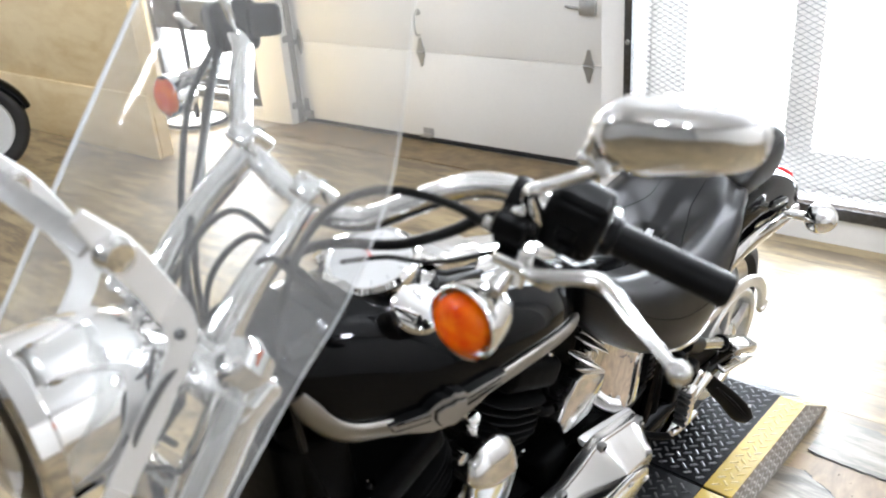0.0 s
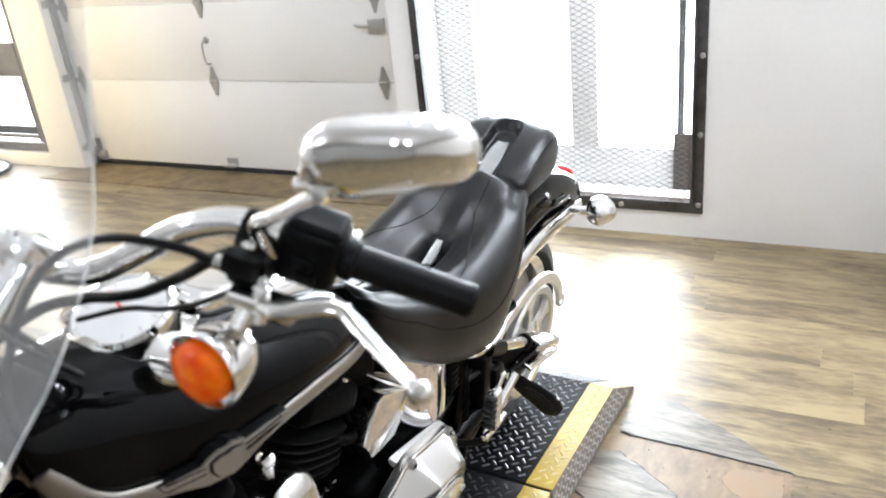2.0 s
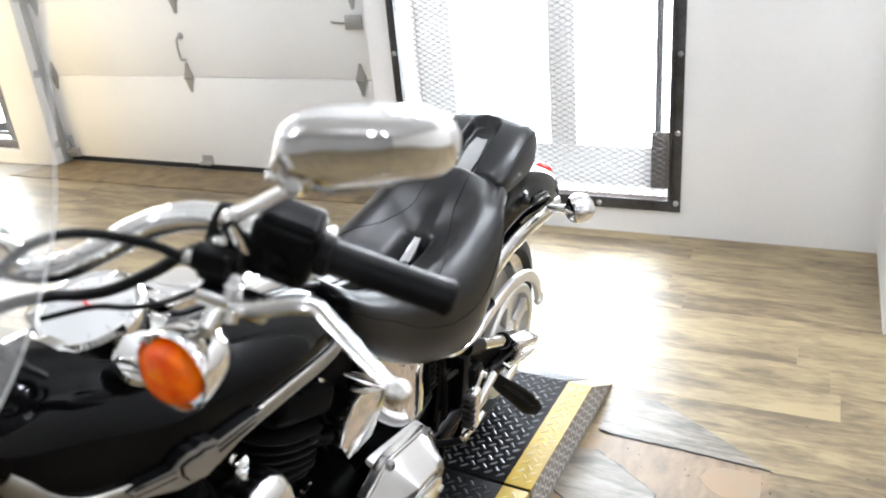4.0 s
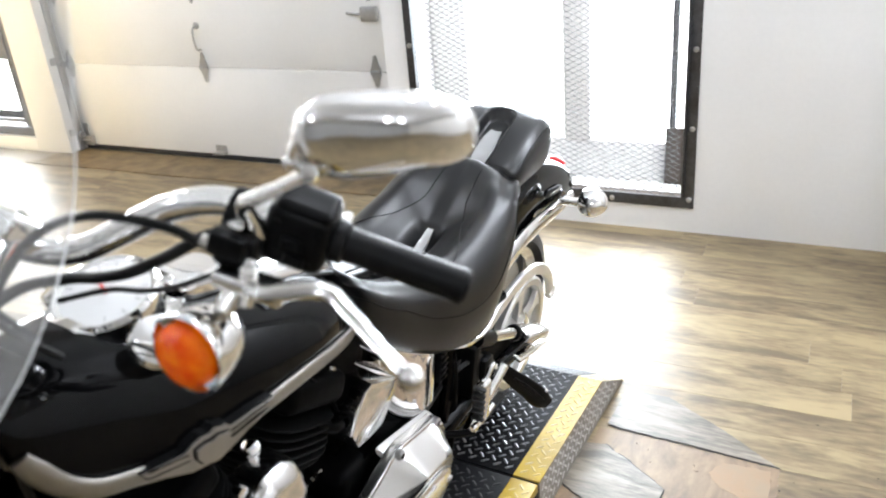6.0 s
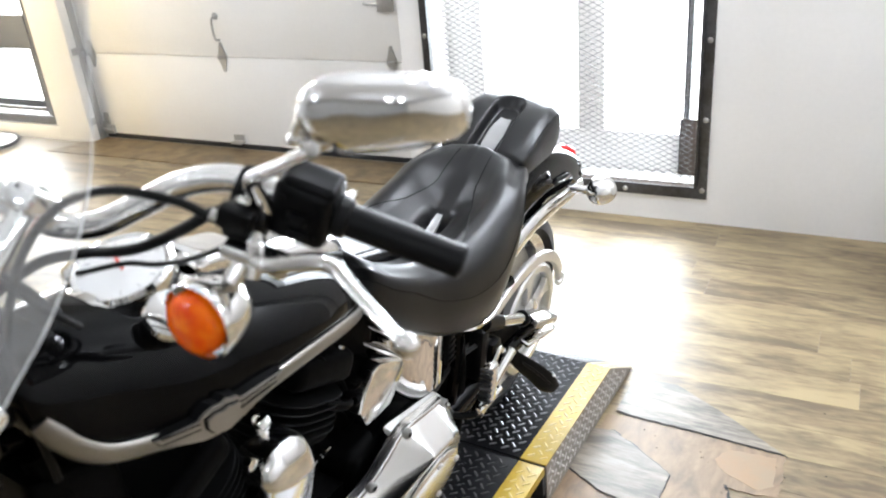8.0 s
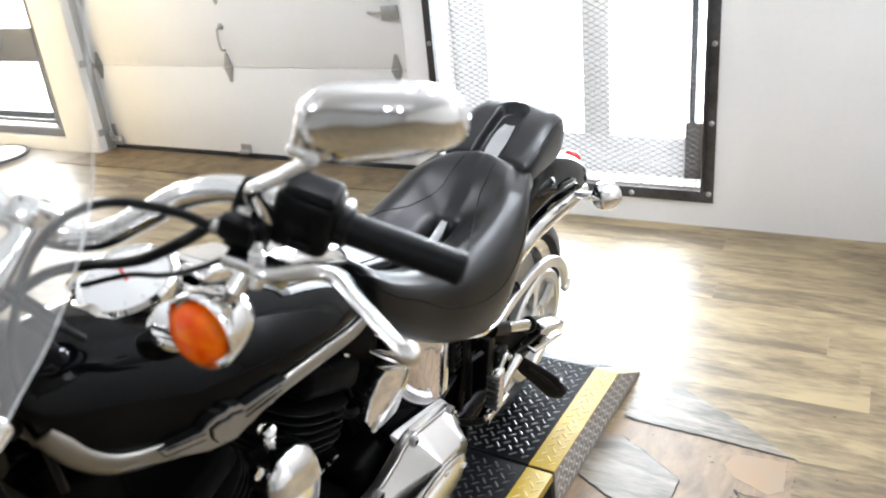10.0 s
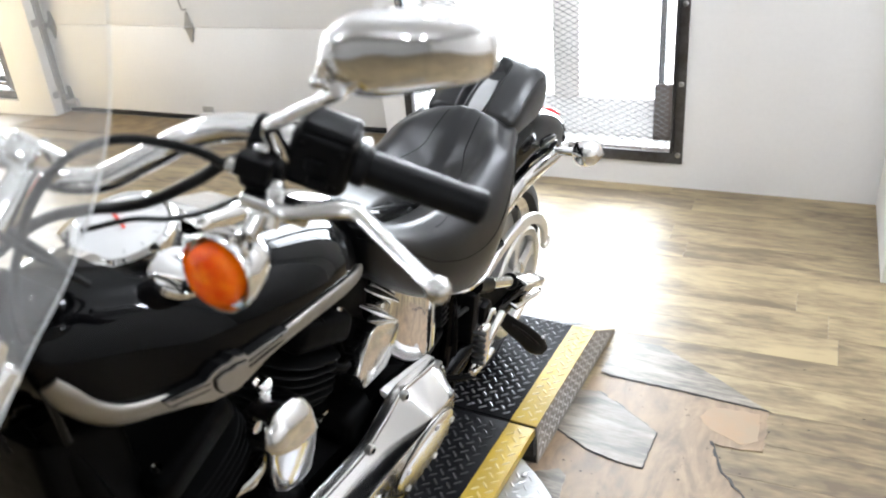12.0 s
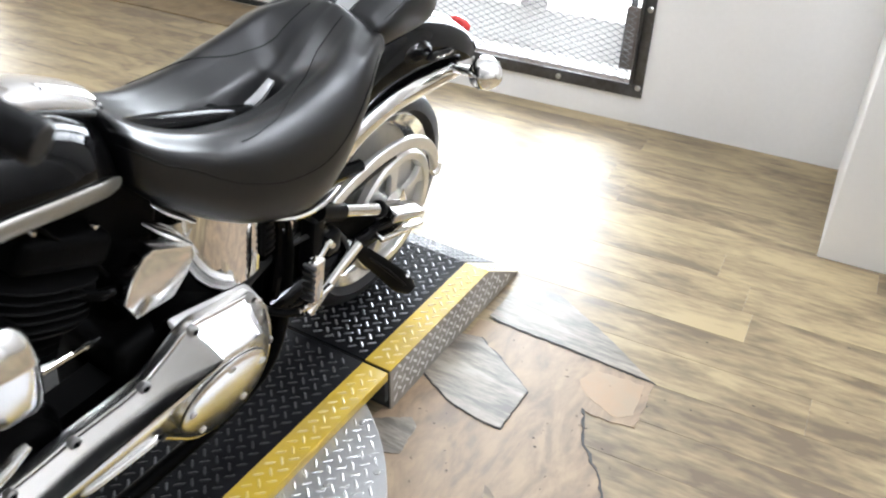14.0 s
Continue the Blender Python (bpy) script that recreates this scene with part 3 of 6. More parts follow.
for k in range(16):
    a = k * math.tau / 16 + 0.12
    part("disc_bolt", lathe([(0, 0), (0.008, 0), (0.0075, 0.004), (0, 0.006)], 10, pose(DCX + (DR - 0.03) * math.cos(a), DCY + (DR - 0.03) * math.sin(a), 0.1112)), M_BOLT, disc)
deck = thing("display_deck", "black tread-plate deck with a yellow painted edge", "display stand")
part("plate", box(DX0, DX1 - YEL, -0.20, 1.706, 0.1115, DT, 0.0015), M_TREAD_BLACK, deck)
part("yellow_edge", box(DX1 - YEL, DX1, -0.20, 1.706, 0.1115, DT, 0.002), M_TREAD_YELLOW, deck)
part("end_web", box(DX0, DX1, 1.690, 1.706, 0.045, 0.1105, 0.002), M_VOID_SHADE, deck)
tread_part(deck, M_LUG_DARK, DX1 - YEL - 0.46, DX1 - YEL, 0.40, 1.70, lambda x, y, h: (x, y, DT + h))
tread_part(deck, M_LUG_YELLOW, DX1 - YEL, DX1, 0.40, 1.70, lambda x, y, h: (x, y, DT + h))

# loose access ramp behind the deck
RY0, RY1, RY2 = 1.716, 2.235, 2.455
rampob = thing("access_ramp", "loose black tread-plate ramp with a yellow edge and bare sides", "ramp")


def rz(y):
    return DT if y <= RY1 else DT + (0.006 - DT) * (y - RY1) / (RY2 - RY1)


def top_plate(x0, x1, slope):
    if slope:
        return slab([(RY1, DT - 0.004), (RY1, DT), (RY2, 0.006), (RY2, 0.002)], x0, x1, 0.0)
    return slab([(RY0, DT - 0.004), (RY0, DT), (RY1, DT), (RY1, DT - 0.004)], x0, x1, 0.0)


for x0_, x1_, nm, flat_m, end_m, lab in ((DX0, DX1 - YEL, "plate", M_TREAD_BLACK, M_TREAD_BLACK, ""), (DX1 - YEL, DX1, "yellow_edge", M_TREAD_YELLOW, M_WORN_SHEEN, "yellow painted edge")):
    part(nm, top_plate(x0_, x1_, False), flat_m, rampob, lab)
    part("slope_end", top_plate(x0_, x1_, True), end_m, rampob, "ramp slope, its yellow edge worn and paled as window sheen")
for sx in (DX0, DX1 - 0.004):
    part("side_plate", slab([(RY0, 0.002), (RY2 - 0.02, 0.002), (RY2 - 0.02, 0.012), (RY1, DT - 0.0045), (RY0, DT - 0.0045)], sx, sx + 0.004, 0.0), M_SIDE, rampob)
part("front_plate", box(DX0 + 0.005, DX1 - 0.005, RY0 + 0.001, RY0 + 0.005, 0.002, DT - 0.006), M_VOID_SHADE, rampob)
sl_n = math.hypot(RY2 - RY1, DT - 0.006)


def on_ramp(x, y, h):
    if y <= RY1:
        return (x, y, DT + h)
    k = (y - RY1) / sl_n
    return (x, RY1 + k * (RY2 - RY1) + h * DT / sl_n, DT + k * (0.006 - DT) + h * (RY2 - RY1) / sl_n)


tread_part(rampob, M_LUG_WORN, DX0, DX1 - YEL, RY0, RY1 + sl_n, on_ramp)
tread_part(rampob, M_LUG_YELLOW, DX1 - YEL, DX1, RY0, RY1 + sl_n, on_ramp)
tread_part(rampob, M_SIDE_LUG, RY0, RY2 - 0.05, 0.004, DT, lambda y, z, h: (DX1 + h, y, z), lambda y, z: z < rz(y) - 0.014)

# ---- the motorcycle: x to its left, y to its rear, z up from the deck ----
bike = thing("motorcycle", "black cruiser motorcycle with chrome trim, windscreen and leather seat", "motorcycle", pose(-0.97, 0, DT + 0.001, 0, 8.0, 0))


def P(name, bm, material, parent=None, label="", angle=35):
    return part(name, bm, material, parent or bike, label, angle)


def interp(rows, y):
    """Smooth rows of values over their first column."""
    for a, b in zip(rows, rows[1:]):
        if a[0] <= y <= b[0]:
            t = (y - a[0]) / (b[0] - a[0])
            t = t * t * (3 - 2 * t) * 0.35 + t * 0.65
            return [p + (q - p) * t for p, q in zip(a[1:], b[1:])]
    return list(rows[-1][1:])


def smooth_rows(rows, steps=6):
    return [list(r) for r in spline(rows, steps)]


# wheels
AX_R, AX_F, WR = 1.952, 0.255, 0.318


def wheel(y, z, r, half, name, rim_r, x_off=0.0):
    m = pose(x_off, y, z, 0, 90, 0)
    tyre = [(rim_r, -half * 0.72), (rim_r + 0.012, -half * 0.95), (r - 0.055, -half), (r - 0.022, -half * 0.86), (r - 0.006, -half * 0.45), (r, 0), (r - 0.006, half * 0.45), (r - 0.022, half * 0.86), (r - 0.055, half), (rim_r + 0.012, half * 0.95), (rim_r, half * 0.72), (rim_r - 0.01, 0), (rim_r, -half * 0.72)]
    w = P(name, lathe([(0, -0.05), (0.045, -0.05), (0.05, -0.03), (0.05, 0.03), (0.045, 0.05), (0, 0.05)], 24, m), M_SATIN)
    bm = bmesh.new()
    secs = [[m @ Vector((rr * math.cos(k * math.tau / 56), rr * math.sin(k * math.tau / 56), zz)) for k in range(56)] for rr, zz in tyre]
    rings(secs, caps=False, bm=bm)
    P("tyre", bm, M_TYRE, w, "black rubber tyre", 50)
    rim = [(rim_r - 0.028, -half * 0.5), (rim_r - 0.004, -half * 0.74), (rim_r + 0.004, -half * 0.70), (rim_r + 0.004, half * 0.70), (rim_r - 0.004, half * 0.74), (rim_r - 0.028, half * 0.5), (rim_r - 0.03, 0), (rim_r - 0.028, -half * 0.5)]
    bm = bmesh.new()
    rings([[m @ Vector((rr * math.cos(k * math.tau / 56), rr * math.sin(k * math.tau / 56), zz)) for k in range(56)] for rr, zz in rim], caps=False, bm=bm)
    P("rim", bm, M_SATIN, w, "polished rim")
    return w, m


rw, rwm = wheel(AX_R, WR, WR, 0.066, "rear_wheel", 0.250)
P("wheel_disc", lathe([(0.045, 0.012), (0.12, 0.02), (0.205, 0.012), (0.205, -0.012), (0.12, -0.02), (0.045, -0.012), (0.045, 0.012)], 40, rwm), M_GALV, rw, "silver wheel disc")
fw = wheel(AX_F, 0.33, 0.33, 0.05, "front_wheel", 0.262)[0]
for k in range(20):
    a = k * math.tau / 20
    P("spoke", tube([(0.03 if k % 2 else -0.03, AX_F + 0.045 * math.cos(a), 0.33 + 0.045 * math.sin(a)), (0.0, AX_F + 0.245 * math.cos(a + 0.35), 0.33 + 0.245 * math.sin(a + 0.35))], 0.003, 6), M_CHROME, fw)
# drive pulley on the left of the rear wheel
pu = P("drive_pulley", lathe([(0.142, 0.084), (0.165, 0.084), (0.172, 0.086), (0.172, 0.104), (0.165, 0.110), (0.146, 0.108), (0.142, 0.100), (0.142, 0.084)], 56, rwm), M_GUARD, None, "satin silver drive pulley")
P("pulley_hub", lathe([(0, 0.08), (0.064, 0.08), (0.064, 0.104), (0.05, 0.114), (0.022, 0.118), (0.018, 0.128), (0, 0.128)], 32, rwm), M_CHROME, pu)
for k in range(5):
    a = k * math.tau / 5 + 0.4
    P("pulley_spoke", slab([(AX_R + r_ * math.cos(a + d_), WR + r_ * math.sin(a + d_)) for r_, d_ in ((0.055, -0.34), (0.090, -0.15), (0.120, -0.13), (0.148, -0.24), (0.148, 0.24), (0.120, 0.13), (0.090, 0.15), (0.055, 0.34))], 0.086, 0.104, 0.004, 2), M_GUARD, pu)
P("drive_belt", slab([(1.30, 0.395), (1.50, 0.465), (1.93, 0.500), (1.93, 0.491), (1.50, 0.455), (1.30, 0.385)], 0.080, 0.108, 0.0), M_RUBBER)
# belt guard: a chrome band that hooks over the pulley
guard_out = spline([(1.60, 0.505), (1.70, 0.545), (1.82, 0.568), (1.93, 0.560), (2.02, 0.525), (2.085, 0.465), (2.118, 0.400)], 5)
guard_in = spline([(2.092, 0.388), (2.062, 0.448), (2.004, 0.496), (1.93, 0.526), (1.82, 0.533), (1.70, 0.512), (1.61, 0.478)], 5)
bg = P("belt_guard", slab([tuple(q) for q in guard_out] + [tuple(q) for q in guard_in], 0.118, 0.136, 0.006, 3), M_GUARD, None, "satin silver belt guard")
P("guard_lip", tube([(0.127, 2.118, 0.405), (0.130, 2.112, 0.385), (0.127, 2.095, 0.378)], 0.011, 10), M_GUARD, bg)
P("swingarm_cover", slab([(1.62, 0.470), (1.72, 0.445), (1.83, 0.405), (1.855, 0.345), (1.80, 0.275), (1.72, 0.255), (1.655, 0.30)], 0.113, 0.121, 0.003), M_ENGINE, None, "black cover on the swingarm")
P("lower_arm", tube([(0.122, 1.45, 0.33), (0.125, 1.65, 0.34), (0.125, 1.93, 0.32)], 0.022, 12, flat=1.2), M_PAINT, None, "black swingarm tube")
P("axle_nut", lathe([(0, 0.13), (0.022, 0.13), (0.022, 0.15), (0.012, 0.156), (0, 0.156)], 6, rwm), M_CHROME)

# rear fender
spine = [(1.66, 0.770), (1.75, 0.812), (1.86, 0.835), (1.98, 0.832), (2.10, 0.800), (2.20, 0.757), (2.265, 0.715), (2.305, 0.675)]
fsec = []
sp = spline(spine, 4)
for i, q in enumerate(sp):
    a, b = sp[max(i - 1, 0)], sp[min(i + 1, len(sp) - 1)]
    d = Vector((0, b[0] - a[0], b[1] - a[1])).normalized()
    nrm = Vector((0, -d.z, d.y))
    f = i / (len(sp) - 1)
    hw, dep = 0.118 - 0.022 * f ** 2, 0.155 - 0.06 * f ** 2
    prof = [(hw, -dep), (hw + 0.002, -dep * 0.6), (hw, -dep * 0.30), (hw * 0.96, -dep * 0.14), (hw * 0.84, -0.008), (hw * 0.5, 0.001), (0, 0.004)]
    full = prof + [(-x, z) for x, z in prof[-2::-1]]
    inner = [(x * 0.96, z - 0.006) for x, z in reversed(full)]
    fsec.append([Vector((x, q[0], q[1])) + nrm * z for x, z in full + inner])
fender = P("rear_fender", rings(fsec), M_PAINT, None, "gloss black rear fender", 45)
strut_line = [(0.126, 1.585, 0.565), (0.127, 1.64, 0.612), (0.128, 1.72, 0.655), (0.128, 1.83, 0.680), (0.127, 1.92, 0.682), (0.127, 2.00, 0.678), (0.125, 2.10, 0.669), (0.122, 2.21, 0.657)]
for sx in (1, -1):
    P("fender_strut", tube([(sx * x, y, z) for x, y, z in strut_line], [0.014, 0.014, 0.014, 0.014, 0.014, 0.013, 0.012, 0.008], 14, flat=1.95), M_CHROME, fender, "chrome fender strut")
fe = P("fender_badge", slab([(2.000, 0.734), (2.015, 0.748), (2.105, 0.732), (2.130, 0.718), (2.105, 0.708), (2.015, 0.724)], 0.1145, 0.1195, 0.002), M_BLACK, fender)
P("badge_inlay", slab([(2.030, 0.728), (2.095, 0.718), (2.112, 0.722), (2.110, 0.727), (2.095, 0.723), (2.032, 0.733)], 0.119, 0.1212, 0.0005), M_CHROME, fe)
tl = P("tail_lamp", ball(0, 2.285, 0.680, 0.050, 0.030, 0.030, 18), M_CHROME, None, "chrome tail lamp")
P("tail_lens", ball(0.030, 2.300, 0.706, 0.034, 0.018, 0.022, 18), M_REDLENS, tl, "red tail lens")


def signal(name, x, y, z, back, size, lens_mat, stem_to):
    """A bullet-shaped turn signal; back is +1 where its lens looks to the rear."""
    m = pose(x, y, z, -90 * back, 0, 0)
    body = P(name, lathe([(0, -1.02 * size), (0.30 * size, -0.98 * size), (0.62 * size, -0.78 * size), (0.86 * size, -0.42 * size), (0.97 * size, 0.0), (1.0 * size, 0.32 * size), (0.98 * size, 0.40 * size), (0, 0.40 * size)], 28, m), M_HORN, None, "chrome turn signal housing")
    P("signal_lens", lathe([(0.93 * size, 0.38 * size), (0.93 * size, 0.48 * size), (0.82 * size, 0.66 * size), (0.55 * size, 0.80 * size), (0.25 * size, 0.86 * size), (0, 0.87 * size)], 28, m), lens_mat, body, "amber lens")
    P("signal_stem", tube([(x, y, z), stem_to], size * 0.30, 12), M_CHROME, body)
    return body


signal("rear_turn_signal", 0.212, 2.118, 0.694, 1, 0.042, M_AMBER_PALE, (0.12, 2.10, 0.684))
signal("rear_turn_signal", -0.212, 2.115, 0.682, 1, 0.034, M_AMBER_PALE, (-0.12, 2.10, 0.684))

# saddle and pillion pad, skinned over smooth rows


def pad_half(w, zt, zc, zb, square):
    """Half a section from its lower edge over the bolster to the middle."""
    hgt = zt - zb
    if square:
        return [(0.90 * w, zb), (0.96 * w, zb + 0.10 * hgt), (1.0 * w, zb + 0.40 * hgt), (1.0 * w, zb + 0.68 * hgt), (0.965 * w, zb + 0.86 * hgt), (0.88 * w, zt - 0.004), (0.74 * w, zt * 0.7 + zc * 0.3 + 0.001), (0.52 * w, zt * 0.35 + zc * 0.65 + 0.001), (0.34 * w, zt * 0.15 + zc * 0.85), (0.16 * w, zc), (0.0, zc)]
    return [(0.80 * w, zb), (0.93 * w, zb + 0.10 * hgt), (1.0 * w, zb + 0.34 * hgt), (0.985 * w, zb + 0.60 * hgt), (0.92 * w, zb + 0.82 * hgt), (0.78 * w, zt - 0.012), (0.62 * w, zt - 0.001), (0.45 * w, zt * 0.65 + zc * 0.35), (0.28 * w, zt * 0.3 + zc * 0.7), (0.12 * w, zc + 0.001), (0.0, zc)]


def pad(rows, steps, dip, square=False, bm=None):
    """rows: y, half width, bolster height, middle height, lowest edge."""
    secs = []
    for y, w, zt, zc, zb in smooth_rows(rows, steps):
        hs = spline(pad_half(w, zt, zc, zb, square), 10)
        pts = [(x, z - dip(x, y)) for x, z in hs]
        full = [(x, y, z) for x, z in pts] + [(-x, y, z) for x, z in pts[-2::-1]]
        full += [(-0.5 * w, y, zb + 0.008), (0.5 * w, y, zb + 0.008)]
        secs.append([Vector(p) for p in full])
    return rings(secs, bm=bm)


SEAT = [(1.138, 0.082, 0.902, 0.914, 0.800), (1.152, 0.116, 0.900, 0.908, 0.782), (1.20, 0.140, 0.868, 0.858, 0.732), (1.29, 0.160, 0.830, 0.806, 0.666), (1.38, 0.180, 0.815, 0.780, 0.618), (1.47, 0.190, 0.815, 0.768, 0.590), (1.55, 0.192, 0.828, 0.775, 0.592), (1.62, 0.184, 0.845, 0.798, 0.635), (1.68, 0.170, 0.868, 0.842, 0.705), (1.73, 0.150, 0.877, 0.876, 0.770), (1.765, 0.136, 0.880, 0.892, 0.806), (1.782, 0.131, 0.876, 0.890, 0.816), (1.788, 0.122, 0.868, 0.880, 0.824)]


def seat_dip(x, y):
    """The channel down the middle, with a steep pocket at its rear end."""
    k = math.exp(-(abs(x - 0.006) / 0.024) ** 3)
    along = max(0.0, min(1.0, (y - 1.26) / 0.16)) * max(0.0, min(1.0, (1.600 - y) / 0.022))
    return (0.014 + 0.020 * max(0.0, min(1.0, (y - 1.36) / 0.16))) * k * along


seat = P("seat", pad(SEAT, 12, seat_dip), M_SEAT, None, "black leather saddle with stitched seams", 60)


def seam_line(rows, frac, lift, y0, y1, dip, side, square=False):
    pts = []
    for y, w, zt, zc, zb in smooth_rows(rows, 9):
        if y0 <= y <= y1:
            hs = spline(pad_half(w, zt, zc, zb, square), 6)
            fr = min(frac(y) * (len(hs) - 1), len(hs) - 1.001)
            i_, g_ = int(fr), fr - int(fr)
            x, z = hs[i_] * (1 - g_) + hs[i_ + 1] * g_
            pts.append((side * (x + lift), y, z + lift - dip(x, y)))
    return pts


# seams: slightly proud dark tubes paint the shade of each crease
for sd in (1, -1):
    for rows_, y0_, y1_ in (([(1.0, 0.32), (1.15, 0.32), (1.23, 0.335), (1.32, 0.285), (1.41, 0.268), (1.51, 0.265), (1.66, 0.28), (1.80, 0.28)], 1.11, 1.75), ([(1.0, 0.48), (1.357, 0.495), (1.437, 0.54), (1.586, 0.725), (1.66, 0.80), (1.80, 0.79)], 1.34, 1.755)):
        P("seam", tube(seam_line(SEAT, lambda y: interp(rows_, y)[0], 0.0006, y0_, y1_, seat_dip, sd), 0.0012, 6, 2), M_SEAM_SHADE, seat, "stitched seam, its crease shade drawn as a dark line")
P("seat_trim", tube([(0.125, 1.44, 0.586), (0.150, 1.49, 0.578), (0.165, 1.55, 0.582), (0.165, 1.61, 0.596)], [0.007, 0.010, 0.010, 0.006], 10, flat=0.8), M_CHROME, seat, "chrome trim under the seat")

PILL = [(1.776, 0.104, 0.874, 0.880, 0.830), (1.786, 0.115, 0.886, 0.894, 0.828), (1.82, 0.121, 0.904, 0.915, 0.828), (1.88, 0.123, 0.930, 0.943, 0.830), (1.94, 0.122, 0.946, 0.963, 0.830), (1.98, 0.119, 0.948, 0.967, 0.832), (2.01, 0.112, 0.938, 0.956, 0.834), (2.030, 0.100, 0.906, 0.918, 0.838), (2.040, 0.088, 0.876, 0.882, 0.842)]


def pill_dip(x, y):
    """A long rounded slot with steep walls."""
    d = math.hypot(x - 0.004, max(0.0, abs(y - 1.850) - 0.075))
    q = max(0.0, min(1.0, (0.040 - d) / 0.018))
    return 0.030 * q * q * (3 - 2 * q)


pillion = P("pillion_pad", pad(PILL, 14, pill_dip, True), M_SEAT, None, "black leather pillion pad with a slot", 60)
for sd in (1, -1):
    P("seam", tube(seam_line(PILL, lambda y: 0.44, 0.0004, 1.80, 2.02, lambda x, y: 0, sd, True), 0.0012, 6, 2), M_SEAM_SHADE, pillion)



def insert(rows, x, y0, y1, half, height):
    """A glossy strip that draws the bright highlight in a groove of the leather."""
    secs = []
    for k in range(9):
        y = y0 + (y1 - y0) * k / 8
        z, w_ = height(y, k / 8, interp(rows, y)[2]), half * (0.55 + 0.45 * math.sin(math.pi * (0.12 + 0.8 * k / 8)))
        secs.append([Vector((x + sx * w_, y, z + dz)) for sx, dz in ((-1, 0.002), (-0.5, 0.0), (0.5, 0.0), (1, 0.002), (1, -0.006), (-1, -0.006))])
    return rings(secs)


P("groove_glint", insert(SEAT, -0.004, 1.505, 1.592, 0.011, lambda y, f, zc: zc - 0.030 + 0.022 * f), M_GROOVE_GLINT, seat, "silver strip standing for the highlight in the groove", 50)
P("slot_glint", insert(PILL, 0.004, 1.784, 1.905, 0.022, lambda y, f, zc: zc - 0.027), M_GROOVE_GLINT, pillion, "silver strip standing for the highlight in the slot", 50)

# fuel tank
TANK = [  # y, half width, height of the widest line, top, bottom
    (0.468, 0.028, 1.052, 1.066, 1.030), (0.474, 0.058, 1.040, 1.071, 1.000), (0.490, 0.083, 1.005, 1.077, 0.955), (0.515, 0.097, 0.958, 1.081, 0.915), (0.55, 0.110, 0.925, 1.080, 0.885), (0.60, 0.125, 0.909, 1.072, 0.868), (0.69, 0.154, 0.892, 1.050, 0.848), (0.79, 0.162, 0.898, 1.026, 0.850), (0.89, 0.160, 0.891, 1.000, 0.845), (0.99, 0.146, 0.870, 0.970, 0.828), (1.07, 0.122, 0.844, 0.938, 0.806), (1.125, 0.092, 0.818, 0.903, 0.790), (1.148, 0.05, 0.822, 0.880, 0.802)]


def tank_point(y, w, zw, zt, zb, a):
    """a runs from 0 at the widest line over the top, and below it for negative values."""
    if a >= 0:
        return Vector((w * math.cos(a) ** 0.72 if math.cos(a) > 0 else 0, y, zw + (zt - zw) * math.sin(a) ** 0.95))
    return Vector((w * math.cos(a) ** 0.6, y, zw - (zw - zb) * (-math.sin(a)) ** 1.1))


tsec = []
for r in smooth_rows(TANK, 5):
    up = [tank_point(*r, k * math.pi / 2 / 14) for k in range(15)]
    dn = [tank_point(*r, -k * math.pi / 2 / 6) for k in range(1, 7)]
    left = list(reversed(dn)) + up
    tsec.append(left + [Vector((-p.x, p.y, p.z)) for p in reversed(left[1:-1])])
tank = P("fuel_tank", rings(tsec), M_PAINT, None, "gloss black fuel tank", 60)
for sd in (1, -1):
    P("tank_band", tube([(sd * (r[1] + 0.003), r[0], r[2] - 0.006) for r in smooth_rows(TANK[2:-1], 2)], [0.005] + [0.0072] * 17 + [0.005], 16, 4, flat=2.2), M_BAND, tank, "dull metal band round the tank side")


def side_w(y):
    return interp(smooth_rows(TANK, 8), y)[:2]


def relief(outline, lo, hi, sd=1):
    """A raised plate that follows the tank's side."""
    return rings([[Vector((sd * (side_w(y)[0] + 0.006 + lift), y, side_w(y)[1] + dz)) for y, dz in outline] for lift in (lo, hi)])


def shrink(poly, d):
    """An outline drawn in by d along its normals."""
    out = []
    for i, p in enumerate(poly):
        a, b = Vector(poly[i - 1]), Vector(poly[(i + 1) % len(poly)])
        t = (b - a).normalized()
        out.append((p[0] + t.y * d, p[1] - t.x * d))
    return out


# a winged shield cast in relief, drawn as plain shapes
wing = [(0.598, 0.006), (0.625, 0.013), (0.655, 0.020), (0.664, 0.030), (0.678, 0.037), (0.690, 0.036), (0.699, 0.041), (0.708, 0.036), (0.718, 0.034), (0.726, 0.024), (0.765, 0.019), (0.808, 0.013), (0.801, 0.005), (0.786, -0.001), (0.740, -0.010), (0.700, -0.018), (0.660, -0.018), (0.630, -0.014), (0.606, -0.007)]
em = P("tank_emblem", relief(wing, -0.010, 0.0065), M_BLACK, None, "cast metal winged emblem with a black ground", 25)
P("wing", relief(shrink(wing, 0.0026), 0.004, 0.0105), M_EMBLEM, em, "cast metal wing plate", 25)
crest = [(0.664, 0.020), (0.678, 0.027), (0.690, 0.026), (0.699, 0.030), (0.708, 0.026), (0.717, 0.024), (0.716, 0.002), (0.704, -0.010), (0.690, -0.014), (0.672, -0.008), (0.664, 0.004)]
P("shield_rim", relief(crest, 0.009, 0.0115), M_BLACK, em, "", 25)
P("shield", relief(shrink(crest, 0.0026), 0.010, 0.0145), M_EMBLEM, em, "raised cast shield", 25)
